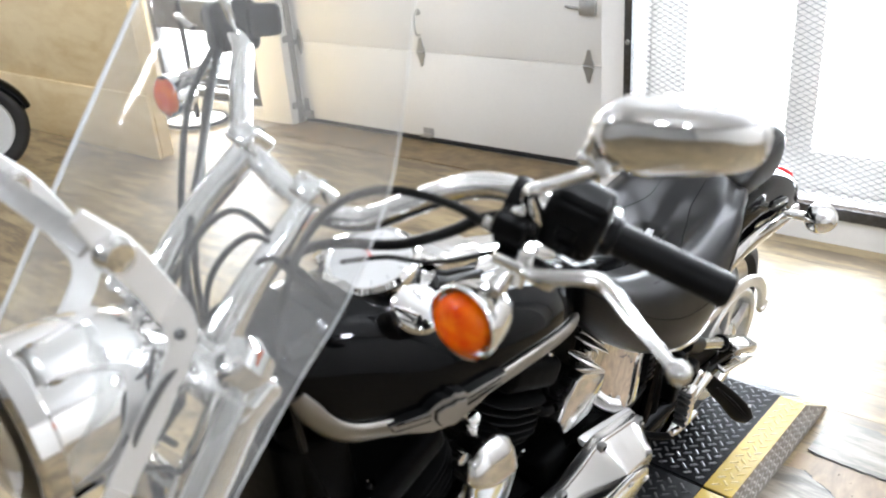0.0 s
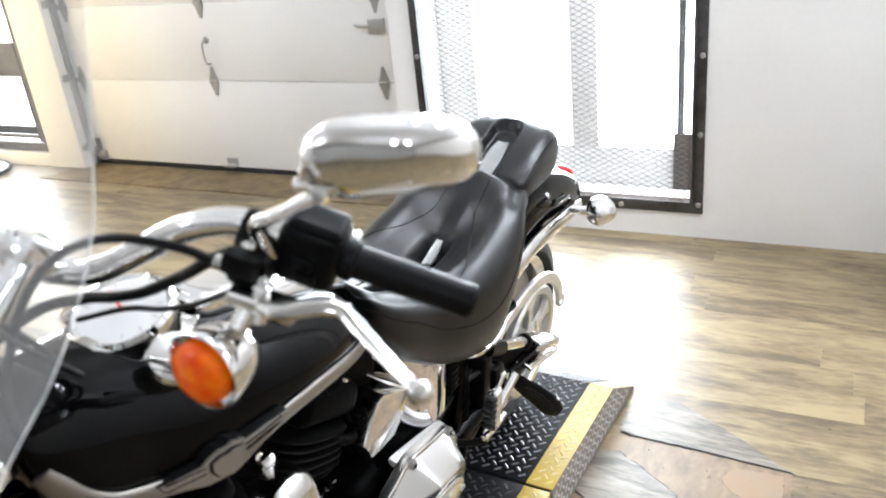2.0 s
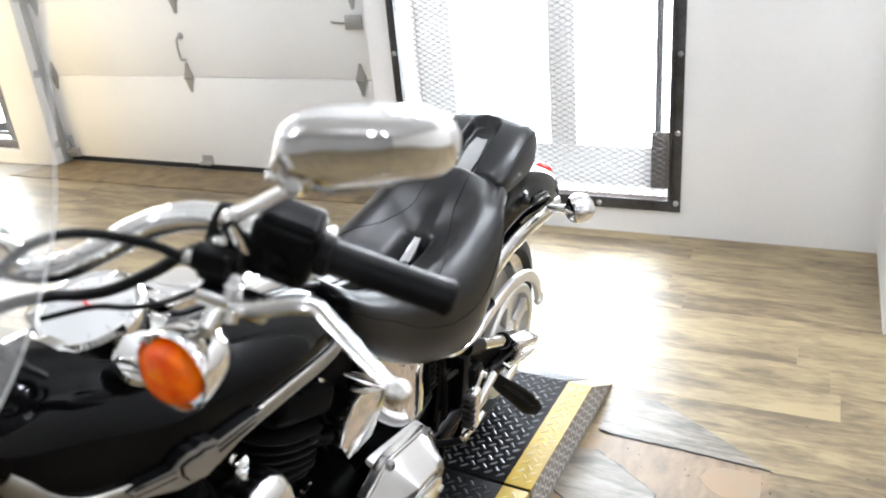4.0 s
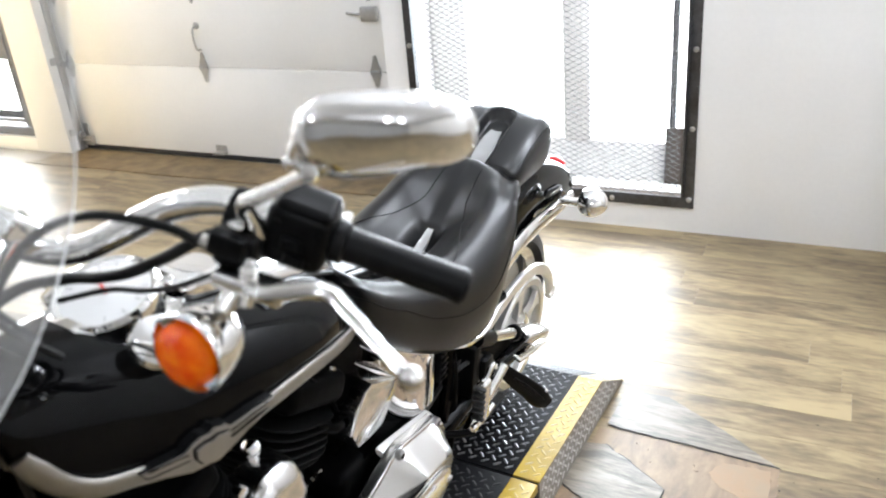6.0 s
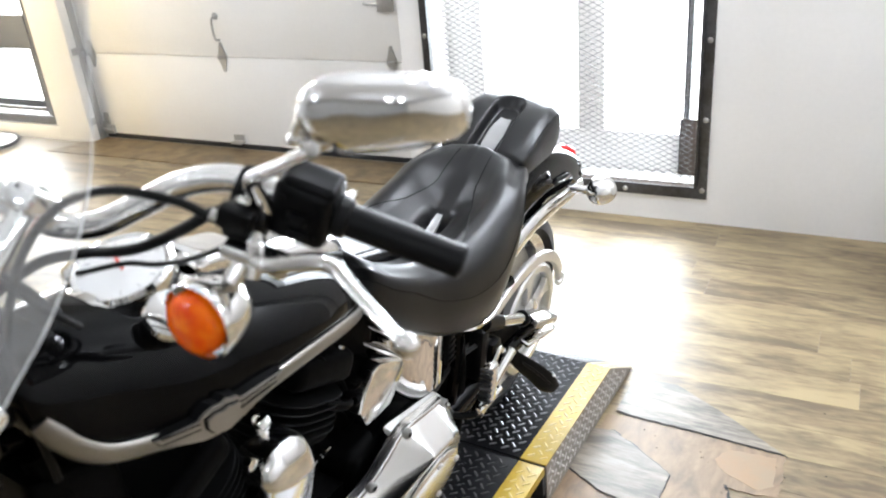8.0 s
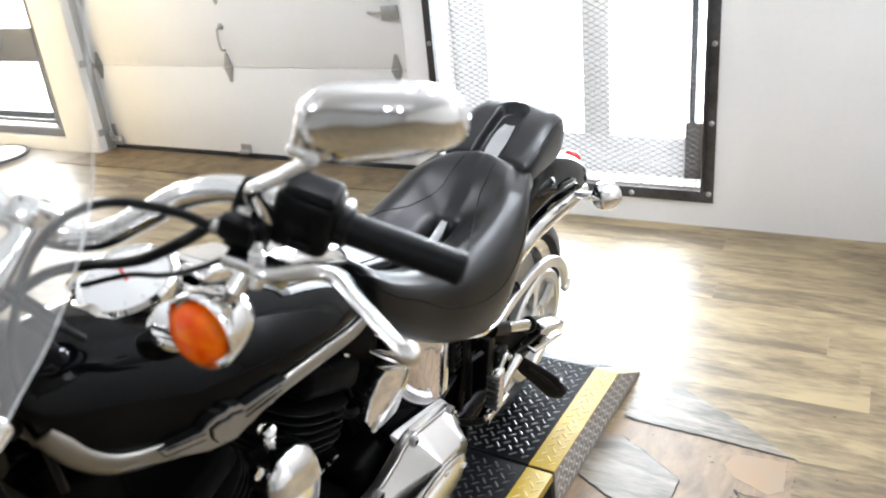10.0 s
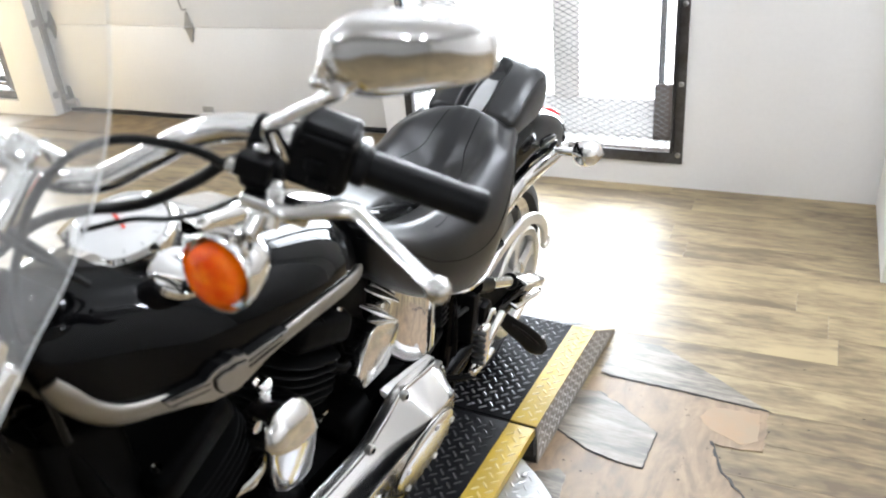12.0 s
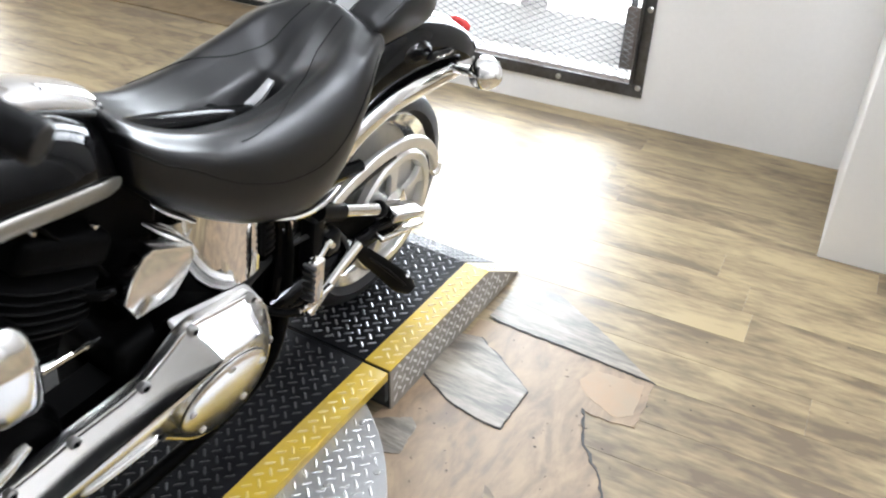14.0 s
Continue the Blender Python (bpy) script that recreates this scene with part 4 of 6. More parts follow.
for q in (0.0, 0.0095):
    P("feather_groove", relief([(0.607, q - 0.003), (0.658, q + 0.0062), (0.658, q + 0.0040), (0.607, q - 0.0052)], 0.009, 0.0109), M_BLACK, em, "", 25)
    P("feather_groove", relief([(0.722, q + 0.0078), (0.792, q + 0.0030), (0.792, q + 0.0008), (0.722, q + 0.0056)], 0.009, 0.0109), M_BLACK, em, "", 25)
# console, dial and filler caps
con = [(0.63, 0.050, 1.058, 1.066), (0.68, 0.064, 1.046, 1.058), (0.76, 0.070, 1.024, 1.044), (0.86, 0.062, 1.000, 1.026), (0.96, 0.052, 0.974, 1.004), (1.06, 0.044, 0.940, 0.976), (1.14, 0.038, 0.905, 0.938), (1.165, 0.03, 0.895, 0.915)]
cs = []
for y, w, zb, zt in smooth_rows(con, 4):
    cs.append([Vector((w * math.cos(a), y, (zb - 0.015) + (zt - zb + 0.015) * max(math.sin(a), 0) ** 0.6)) for a in [k * math.pi / 16 for k in range(17)]])
console = P("tank_console", rings(cs), M_CHROME, None, "chrome tank console", 50)
P("console_gasket", tube([(w + 0.003, y, zb - 0.002) for y, w, zb, zt in con[1:-1]], 0.005, 8, 4), M_RUBBER, console)
cbx = box(-0.046, 0.046, -0.052, 0.060, -0.030, 0.022, 0.018, 4)
for v_ in cbx.verts:
    v_.co.x *= 1.0 - 1.6 * max(0.0, v_.co.y)
bmesh.ops.transform(cbx, matrix=pose(0.012, 0.835, 1.036, -14, 0, 0), verts=cbx.verts[:])
P("switch_cover", cbx, M_CHROME, console, "rounded chrome ignition cover", 50)
P("console_clip", tube([(0.062, 0.772, 1.034), (0.070, 0.790, 1.030), (0.066, 0.830, 1.020), (0.060, 0.88, 1.004)], [0.010, 0.008, 0.006, 0.005], 10), M_RUBBER, console, "black rubber console clip")
dm = pose(0, 0.705, 1.064, 16, 0, 0)
dial = P("speedometer", lathe([(0, -0.03), (0.066, -0.03), (0.071, 0.0), (0.071, 0.012), (0.066, 0.018), (0.060, 0.014), (0, 0.012)], 40, dm), M_CHROME, None, "chrome speedometer with a pale face and red needle")
P("dial_face", lathe([(0, 0.0125), (0.0595, 0.0125), (0.0595, 0.0145), (0, 0.0145)], 40, dm), M_DIAL, dial)
P("needle", box(-0.002, 0.002, -0.006, 0.045, 0.015, 0.0175, m=dm @ pose(0, 0, 0, 0, 0, 65)), M_RED, dial)
for k in range(11):
    P("dial_tick", box(-0.0012, 0.0012, 0.047, 0.056, 0.0147, 0.0155, m=dm @ pose(0, 0, 0, 0, 0, -135 + 27 * k)), M_GALV, dial)
cm = pose(0.108, 0.682, 1.046, 12, 30, 0)
P("filler_cap", lathe([(0, -0.01), (0.030, -0.01), (0.036, 0.002), (0.038, 0.010), (0.034, 0.017), (0.020, 0.021), (0, 0.022)], 32, cm), M_CHROME, None, "chrome fuel filler cap")
cm2 = pose(-0.085, 0.712, 1.045, 14, -30, 0)
P("filler_cap", lathe([(0, -0.01), (0.030, -0.01), (0.036, 0.002), (0.038, 0.010), (0.034, 0.017), (0.020, 0.021), (0, 0.022)], 32, cm2), M_CHROME, None, "chrome fuel filler cap")

# chassis and engine
for sd in (0.09, -0.09):
    P("frame_tube", tube([(sd * 0.4, 0.50, 0.92), (sd * 0.7, 0.55, 0.70), (sd, 0.62, 0.35), (sd * 1.3, 0.72, 0.16), (sd * 1.4, 1.0, 0.13), (sd * 1.4, 1.42, 0.16), (sd * 1.2, 1.52, 0.40), (sd, 1.50, 0.62)], 0.017, 12), M_ENGINE)
P("backbone", tube([(0, 0.47, 0.94), (0, 0.8, 0.88), (0, 1.2, 0.82), (0, 1.6, 0.70)], 0.028, 12), M_PAINT)
P("crankcase", lathe([(0, -0.15), (0.11, -0.15), (0.130, -0.11), (0.132, 0.0), (0.126, 0.05), (0.11, 0.07), (0, 0.075)], 40, pose(0, 0.86, 0.34, 0, 90, 0)), M_ENGINE)
P("frame_cover", slab([(0.47, 0.90), (0.60, 0.86), (0.64, 0.60), (0.66, 0.30), (0.58, 0.28), (0.50, 0.55)], -0.13, 0.06, 0.02, 3), M_ENGINE, None, "black cover before the engine")
P("gearbox", box(-0.11, 0.10, 1.08, 1.42, 0.22, 0.47, 0.03, 4), M_ENGINE)
CYL = ((-24, 0.80), (24, 1.04))
for tilt, cy in CYL:
    m = Matrix.Translation((0, 0.855, 0.36)) @ Matrix.Rotation(radians(-tilt), 4, "X")
    cyl = P("cylinder", lathe([(0, 0.12), (0.052, 0.12), (0.052, 0.40), (0, 0.40)], 32, m), M_ENGINE, None, "black finned cylinder")
    for k in range(4, 14):
        z = 0.135 + k * 0.0165
        rr = (0.078 if tilt > 0 else 0.092) if k < 8 else 0.096 if k < 9 else 0.104
        bm = bmesh.new()
        prof = [(0.05, z), (rr, z), (rr + 0.001, z + 0.0015), (rr, z + 0.003), (0.05, z + 0.0035)]
        secs = []
        for r_, z_ in prof:
            secs.append([m @ Vector((r_ * math.copysign(abs(math.cos(a)) ** 0.7, math.cos(a)), r_ * 1.05 * math.copysign(abs(math.sin(a)) ** 0.7, math.sin(a)), z_)) for a in [q * math.tau / 36 for q in range(36)]])
        rings(secs, caps=False, bm=bm)
        P("cooling_fin", bm, M_FINS if k > 7 else M_ENGINE, cyl)
    P("rocker_box", add_box(bmesh.new(), -0.105, 0.100, -0.088, 0.088, 0.375, 0.440, 0.022, 4, m), M_ENGINE, cyl)
    P("rocker_bolt", lathe([(0, 0.43), (0.009, 0.43), (0.009, 0.446), (0, 0.448)], 10, m @ pose(0.075, 0.055, 0)), M_CHROME, cyl)
    P("rocker_bolt", lathe([(0, 0.43), (0.009, 0.43), (0.009, 0.446), (0, 0.448)], 10, m @ pose(0.075, -0.055, 0)), M_CHROME, cyl)

# horn cover between the cylinders
hsec = []
for z, yc, wy, xo in spline([(0.700, 0.872, 0.020, 0.116), (0.693, 0.869, 0.040, 0.128), (0.672, 0.863, 0.057, 0.143), (0.645, 0.860, 0.064, 0.152), (0.634, 0.861, 0.065, 0.1535), (0.628, 0.862, 0.065, 0.1525), (0.575, 0.868, 0.061, 0.142), (0.528, 0.874, 0.054, 0.132), (0.512, 0.877, 0.046, 0.127)], 4):
    ring = []
    for q in range(32):
        a = q * math.tau / 32
        ring.append(Vector((0.088 + (xo - 0.088) * max(math.copysign(abs(math.cos(a)) ** 0.40, math.cos(a)), -0.5), yc + wy * math.copysign(abs(math.sin(a)) ** 0.7, math.sin(a)), z - 0.20 * wy * math.sin(a))))
    hsec.append(ring)
horn = P("horn_cover", rings(hsec), M_HORN, None, "chrome horn cover", 40)
P("rocker_stud", lathe([(0, -0.02), (0.016, -0.02), (0.017, -0.004), (0.012, 0.004), (0.012, 0.012), (0.006, 0.015), (0, 0.015)], 16, pose(0.070, 0.868, 0.716, 20, 40, 0)), M_CHROME, None, "chrome rocker stud")
P("horn_bracket", tube([(0.10, 0.84, 0.60), (0.09, 0.79, 0.57), (0.07, 0.75, 0.56)], 0.010, 10), M_CHROME, horn)
P("horn_bolt", lathe([(0, 0), (0.012, 0), (0.012, 0.014), (0, 0.016)], 6, pose(0.10, 0.795, 0.70, 0, 90, 0)), M_CHROME, horn)

# primary cover
top_line = [(0.60, 0.315), (0.70, 0.345), (0.80, 0.354), (0.88, 0.361), (0.96, 0.376), (1.05, 0.397), (1.10, 0.416), (1.15, 0.452), (1.20, 0.490), (1.28, 0.478), (1.358, 0.464)]
low_line = [(1.408, 0.395), (1.424, 0.31), (1.41, 0.225), (1.355, 0.165), (1.27, 0.150), (1.19, 0.175), (1.12, 0.232), (1.06, 0.248), (0.97, 0.224), (0.88, 0.196), (0.78, 0.168), (0.68, 0.160), (0.60, 0.200), (0.570, 0.265)]
outer = [tuple(q) for q in spline(top_line, 4)] + [tuple(q) for q in spline(low_line, 4)]


def taper(bm):
    """The cover leans in towards its front end."""
    for v_ in bm.verts:
        y = v_.co.y
        v_.co.x -= 0.042 * max(0.0, min(1.0, (1.2 - y) / 0.24)) + 0.02 * max(0.0, (0.96 - y) / 0.36)
    return bm


prim = P("primary_cover", taper(slab(outer, 0.128, 0.154, 0.004, 3)), M_PRIMARY, None, "polished primary drive cover", 40)
psec = []
for d, x in ((0.008, 0.1535), (0.011, 0.1570), (0.051, 0.1860), (0.056, 0.1885)):
    psec.append([Vector((x + 0.25 * (z - 0.31) * (max(0.0, d - 0.011) / 0.045) * max(0.0, min(1.0, (y - 1.02) / 0.20)), y, z)) for y, z in shrink(outer, d)])
P("cover_dome", taper(rings(psec)), M_PRIMARY, prim, "", 80)
dq = Vector((1.0, -0.05, -0.24)).normalized()
dc, dr = Vector((0.190, 1.240, 0.308)), dq.to_track_quat("Z", "Y").to_matrix().to_4x4()
dmx = Matrix.Translation(dc) @ dr
derby = P("derby_cover", lathe([(0, -0.014), (0.1065, -0.014), (0.1075, 0.004), (0.104, 0.0078), (0.094, 0.0100), (0.05, 0.0125), (0, 0.0135)], 64, dmx), M_PRIMARY, prim, "round polished derby cover")
# black disc paints a small dark reflection onto the polished cover
P("reflection_spot", lathe([(0, 0.0), (0.016, 0.0), (0.016, 0.004), (0, 0.0045)], 18, pose(0.178, 1.166, 0.362, 0, 78, 0)), M_BLACK, prim, "black disc standing for a dark reflection")
P("derby_seam", lathe([(0.1072, -0.0005), (0.1094, -0.0005), (0.1094, 0.0012), (0.1072, 0.0012), (0.1072, -0.0005)], 64, dmx), M_BLACK, derby)
de1 = Vector((0, 1, 0)) - dq * dq.y
de1.normalize()
de2 = dq.cross(de1)
for k in range(5):
    a = radians(95 + 72 * k)
    P("derby_screw", lathe([(0, 0), (0.0080, 0), (0.0080, 0.003), (0.0045, 0.0045), (0.004, 0.002), (0, 0.002)], 14, Matrix.Translation(dc + 0.093 * (math.cos(a) * de1 + math.sin(a) * de2) + 0.0095 * dq) @ dr), M_BOLT, derby)
rod = P("inspection_cover", tube([(0.130, 0.935, 0.262), (0.142, 0.955, 0.268), (0.152, 1.02, 0.277), (0.160, 1.085, 0.287), (0.158, 1.105, 0.292)], [0.007, 0.011, 0.011, 0.011, 0.007], 14, 5), M_CHROME, prim, "chrome inspection cover rim")
P("inspection_screw", lathe([(0, 0), (0.008, 0), (0.008, 0.004), (0, 0.005)], 12, pose(0.172, 1.098, 0.293, 0, 90, 0)), M_BLACK, rod)
for y, z in ((0.72, 0.341), (0.84, 0.349), (0.96, 0.368), (1.095, 0.407), (1.20, 0.480), (1.352, 0.455), (1.405, 0.30), (0.88, 0.238)):
    bm = taper(lathe([(0, 0), (0.0115, 0), (0.0115, 0.012), (0.0085, 0.0145), (0, 0.0145)], 14, pose(0.150, y, z, 0, 90, 0)))
    b = P("cover_bolt", bm, M_BOLT, prim)
    P("hex_socket", taper(lathe([(0, 0.0142), (0.0065, 0.0142), (0.0065, 0.0152), (0, 0.0152)], 6, pose(0.150, y, z, 0, 90, 0))), M_BLACK, b)
gcb = bmesh.new()
gtop = [Vector(q) for q in spline([(0.104, 1.190, 0.474), (0.106, 1.199, 0.482), (0.111, 1.29, 0.468), (0.115, 1.368, 0.455), (0.116, 1.385, 0.446)], 4)]
rings([[p, p + Vector((0.010, 0, -0.002)), p + Vector((0.040, 0.004, -0.022)), p + Vector((0.038, 0.004, -0.027)), p + Vector((0.004, 0, -0.008))] for p in gtop], bm=gcb)
P("gear_cover", gcb, M_BRACKET, None, "flat polished cover above the primary", 40)
P("gear_case", box(-0.05, 0.085, 1.08, 1.40, 0.36, 0.440, 0.02, 3), M_ENGINE)

# coil cover, oil tank, seat post parts
P("coil_cover", slab([(1.098, 0.582), (1.116, 0.622), (1.146, 0.658), (1.168, 0.664), (1.254, 0.622), (1.260, 0.598), (1.242, 0.566), (1.205, 0.532), (1.120, 0.536)], 0.046, 0.112, 0.008, 2), M_HORN, None, "chrome coil cover", 30)
# added blades give shape to bright reflections by the coil cover
for a_, b_, c_ in (((0.045, 1.203, 0.668), (0.075, 1.232, 0.645), (0.100, 1.262, 0.614)), ((0.030, 1.226, 0.698), (0.062, 1.250, 0.678), (0.092, 1.280, 0.650))):
    P("reflection_rib", tube([a_, b_, c_], [0.007, 0.017, 0.007], 14, 5, flat=0.42), M_HORN, None, "chrome blade standing for a reflection by the coil cover")
osec = []
for k in range(9):
    a = radians(-62 + 80 * k / 8)
    cx, cy = -0.03, 1.385
    osec.append((cx + 0.150 * math.cos(a), cy + 0.145 * math.sin(a)))
oil = [[Vector((x, y, z)) for x, y in osec] + [Vector((x * 0.6, 1.385 + (y - 1.385) * 0.8, z)) for x, y in reversed(osec)] for z in (0.462, 0.468, 0.56, 0.66, 0.70)]
ot = P("oil_tank", rings(oil), M_CHROME, None, "chrome horseshoe oil tank", 50)
P("tank_grille", box(0.102, 0.122, 1.432, 1.462, 0.49, 0.625, 0.004), M_BLACK, ot)
for k in range(7):
    P("grille_rib", box(0.121, 0.126, 1.434, 1.460, 0.500 + 0.017 * k, 0.506 + 0.017 * k, 0.001), M_BLACK, ot)
P("seat_post_tube", tube([(0.10, 1.49, 0.64), (0.115, 1.49, 0.50), (0.115, 1.46, 0.30)], 0.014, 10), M_PAINT)
P("rear_frame_tube", tube([(0.115, 1.46, 0.60), (0.118, 1.60, 0.585), (0.12, 1.75, 0.56)], 0.016, 10), M_PAINT)
P("shock_cover", tube([(0.09, 1.44, 0.27), (0.09, 1.62, 0.25), (0.09, 1.75, 0.26)], 0.022, 12), M_PAINT)
P("swingarm_pivot_plate", slab([(1.46, 0.53), (1.60, 0.50), (1.67, 0.42), (1.65, 0.30), (1.52, 0.22), (1.45, 0.30)], 0.055, 0.100, 0.008, 2), M_ENGINE, None, "black swingarm pivot plate")

# foot pegs and linkage on the left
peg = P("passenger_peg", tube([(0.13, 1.655, 0.490), (0.13, 1.75, 0.442), (0.132, 1.835, 0.400)], 0.0165, 14), M_SATIN, None, "passenger footpeg with metal tip")
P("peg_clamp", tube([(0.13, 1.590, 0.524), (0.13, 1.675, 0.480)], 0.0225, 12), M_BLACK, peg)
P("peg_tip", box(-0.028, 0.028, -0.065, 0.075, -0.014, 0.014, 0.008, 3, m=pose(0.152, 1.915, 0.362, -22, 10, -8)), M_SATIN, peg, "bare metal peg tip")
P("peg_plate", box(-0.022, 0.022, -0.100, 0.100, -0.007, 0.007, 0.006, 3, m=pose(0.150, 1.910, 0.312, -15, 14, -5)), M_CHROME, peg, "chrome plate below the peg")
P("peg_ring", lathe([(0, -0.008), (0.022, -0.008), (0.024, 0), (0.022, 0.008), (0, 0.008)], 14, pose(0.132, 1.835, 0.400, 64, 0, 0)), M_BLACK, peg)
hdir = Vector((0.137, 0.040, -0.078)).normalized()
hup = Vector((0.10, -0.45, 0.85))
hup = (hup - hdir * hup.dot(hdir)).normalized()
hmid = Matrix.Translation((0.196, 1.788, 0.290)) @ Matrix((hdir, hup.cross(hdir), hup)).transposed().to_4x4()
hb = tube([(0.152, 1.705, 0.382), (0.176, 1.738, 0.334), (0.206, 1.785, 0.278), (0.232, 1.822, 0.228), (0.248, 1.846, 0.200)], [0.005, 0.0080, 0.0098, 0.0105, 0.006], 20, 6, flat=2.7)
pad_ = P("heel_pad", hb, M_BLACK, None, "black rubber heel pad")
for o_ in (-0.016, 0.0, 0.016):
    P("pad_ridge", tube([(0.176 + o_ * 0.5, 1.738 - o_ * 0.35, 0.3435 - o_ * 0.3), (0.206 + o_ * 0.5, 1.785 - o_ * 0.35, 0.290 - o_ * 0.3), (0.236 + o_ * 0.5, 1.826 - o_ * 0.35, 0.234 - o_ * 0.3)], [0.003, 0.0042, 0.003], 8, 5), M_BLACK, pad_)
P("pad_rivet", lathe([(0, 0), (0.005, 0), (0.004, 0.003), (0, 0.003)], 10, hmid @ pose(0.062, 0.012, 0.005)), M_BOLT, pad_)
P("pad_arm", tube([(0.11, 1.58, 0.48), (0.125, 1.66, 0.425), (0.130, 1.74, 0.345), (0.135, 1.775, 0.325)], 0.012, 10), M_CHROME, pad_)
fold = P("folded_peg", box(0.186, 0.214, 1.482, 1.520, 0.375, 0.490, 0.010, 3), M_CHROME, None, "folded chrome footpeg with rubber ribs")
for k in range(6):
    P("rubber_rib", box(0.184, 0.216, 1.474, 1.486, 0.388 + k * 0.017, 0.396 + k * 0.017, 0.003), M_RUBBER, fold)
P("peg_hook", tube([(0.20, 1.515, 0.485), (0.20, 1.54, 0.505), (0.20, 1.555, 0.49)], 0.007, 8), M_CHROME, fold)
P("peg_foot", tube([(0.195, 1.46, 0.370), (0.20, 1.50, 0.368), (0.205, 1.555, 0.382)], 0.008, 10), M_CHROME, fold)
P("peg_pivot", tube([(0.12, 1.42, 0.36), (0.16, 1.44, 0.355), (0.20, 1.47, 0.36)], 0.009, 10), M_BLACK, fold)
P("tie_rod", tube([(0.15, 1.545, 0.275), (0.15, 1.64, 0.330), (0.155, 1.72, 0.375)], 0.017, 12), M_CHROME)
P("link_block", box(0.10, 0.145, 1.565, 1.605, 0.36, 0.51, 0.010, 2), M_BLACK)
P("frame_casting", slab([(1.485, 0.555), (1.60, 0.565), (1.66, 0.520), (1.645, 0.455), (1.58, 0.410), (1.52, 0.42), (1.49, 0.47)], 0.070, 0.106, 0.008, 2), M_SATIN, None, "silver rear frame casting")
P("link_block", box(0.12, 0.160, 1.60, 1.65, 0.40, 0.46, 0.012, 2), M_BLACK)
P("brake_line", tube([(0.10, 1.50, 0.45), (0.13, 1.58, 0.47), (0.14, 1.66, 0.43), (0.15, 1.70, 0.36)], 0.006, 8), M_RUBBER)
P("side_stand", tube([(0.12, 0.62, 0.20), (0.20, 0.70, 0.10), (0.27, 0.80, -0.022)], 0.013, 10), M_CHROME)
P("shift_rod", tube([(0.071, 0.737, 0.527), (0.052, 0.93, 0.492), (0.032, 1.137, 0.455)], 0.0040, 8), M_CHROME)
P("rod_collar", tube([(0.0395, 1.06, 0.469), (0.0382, 1.075, 0.4663)], 0.0065, 8, 1), M_CHROME)
P("frame_filler", slab([(0.93, 0.865), (1.14, 0.86), (1.26, 0.74), (1.24, 0.64), (1.10, 0.56), (0.98, 0.70)], -0.07, 0.045, 0.02, 3), M_ENGINE, None, "black frame and wiring under the tank")
P("inner_primary", taper(slab([tuple(q) for q in shrink(outer, 0.006)], 0.035, 0.098, 0.0)), M_ENGINE)
P("battery_box", box(-0.10, 0.035, 1.13, 1.47, 0.45, 0.77, 0.02, 3), M_ENGINE)
lev = P("shift_lever", tube([(0.122, 0.700, 0.590), (0.130, 0.697, 0.54), (0.138, 0.680, 0.42)], [0.011, 0.009, 0.010], 12), M_CHROME, None, "chrome shift lever")
P("rod_end", ball(0.124, 0.700, 0.588, 0.013, 0.014, 0.014, 14), M_SATIN, lev)
P("shift_clamp", lathe([(0, -0.02), (0.022, -0.02), (0.024, -0.015), (0.024, 0.015), (0.022, 0.02), (0, 0.02)], 20, pose(0.135, 0.745, 0.455, 0, 90, 0)), M_CHROME, lev)
P("clamp_bolt", lathe([(0, 0), (0.009, 0), (0.009, 0.008), (0, 0.009)], 6, pose(0.152, 0.772, 0.472, 0, 90, 0)), M_CHROME, lev)
P("shift_arm", tube([(0.150, 0.775, 0.445), (0.152, 0.82, 0.466), (0.150, 0.865, 0.484)], [0.010, 0.012, 0.008], 12), M_CHROME, lev)
P("spark_cable", tube([(0.06, 0.95, 0.86), (0.09, 1.00, 0.78), (0.085, 1.06, 0.70), (0.075, 1.10, 0.63)], 0.004, 8), M_ENGINE)
P("spark_boot", tube([(0.085, 1.02, 0.655), (0.095, 1.06, 0.625), (0.085, 1.095, 0.605)], 0.010, 10), M_ENGINE)

# fork, lamp and windscreen
RAKE = Vector((0, -0.5592, -0.829))          # down the fork
for sd in (1, -1):
    top = Vector((sd * 0.112, 0.412, 1.100))
    leg = P("fork_leg", tube([top, top + RAKE * 0.30, top + RAKE * 0.62], 0.0255, 18, 1), M_CHROME, None, "chrome fork tube")
    P("fork_cap", lathe([(0, 0), (0.030, 0), (0.032, 0.01), (0.032, 0.030), (0.022, 0.044), (0.012, 0.047), (0, 0.047)], 8, Matrix.Translation(top) @ pose(0, 0, 0, 34, 0, 0)), M_CHROME, leg)
    P("fork_slider", tube([top + RAKE * 0.36, top + RAKE * 0.40, top + RAKE * 0.90], [0.030, 0.034, 0.031], 18, 1), M_SATIN, leg)
    P("fork_cover", tube([top + RAKE * 0.03, top + RAKE * 0.20], 0.033, 18, 1), M_CHROME, leg)
P("triple_tree", box(-0.145, 0.145, -0.035, 0.035, -0.018, 0.018, 0.012, 3, m=pose(0, 0.400, 1.072, 34, 0, 0)), M_CHROME, None, "chrome triple clamp")
P("triple_tree", box(-0.145, 0.145, -0.035, 0.035, -0.018, 0.018, 0.012, 3, m=pose(0, 0.310, 0.940, 34, 0, 0)), M_CHROME, None, "chrome triple clamp")
hm = pose(0, 0.27, 1.085, 90, 0, 0)
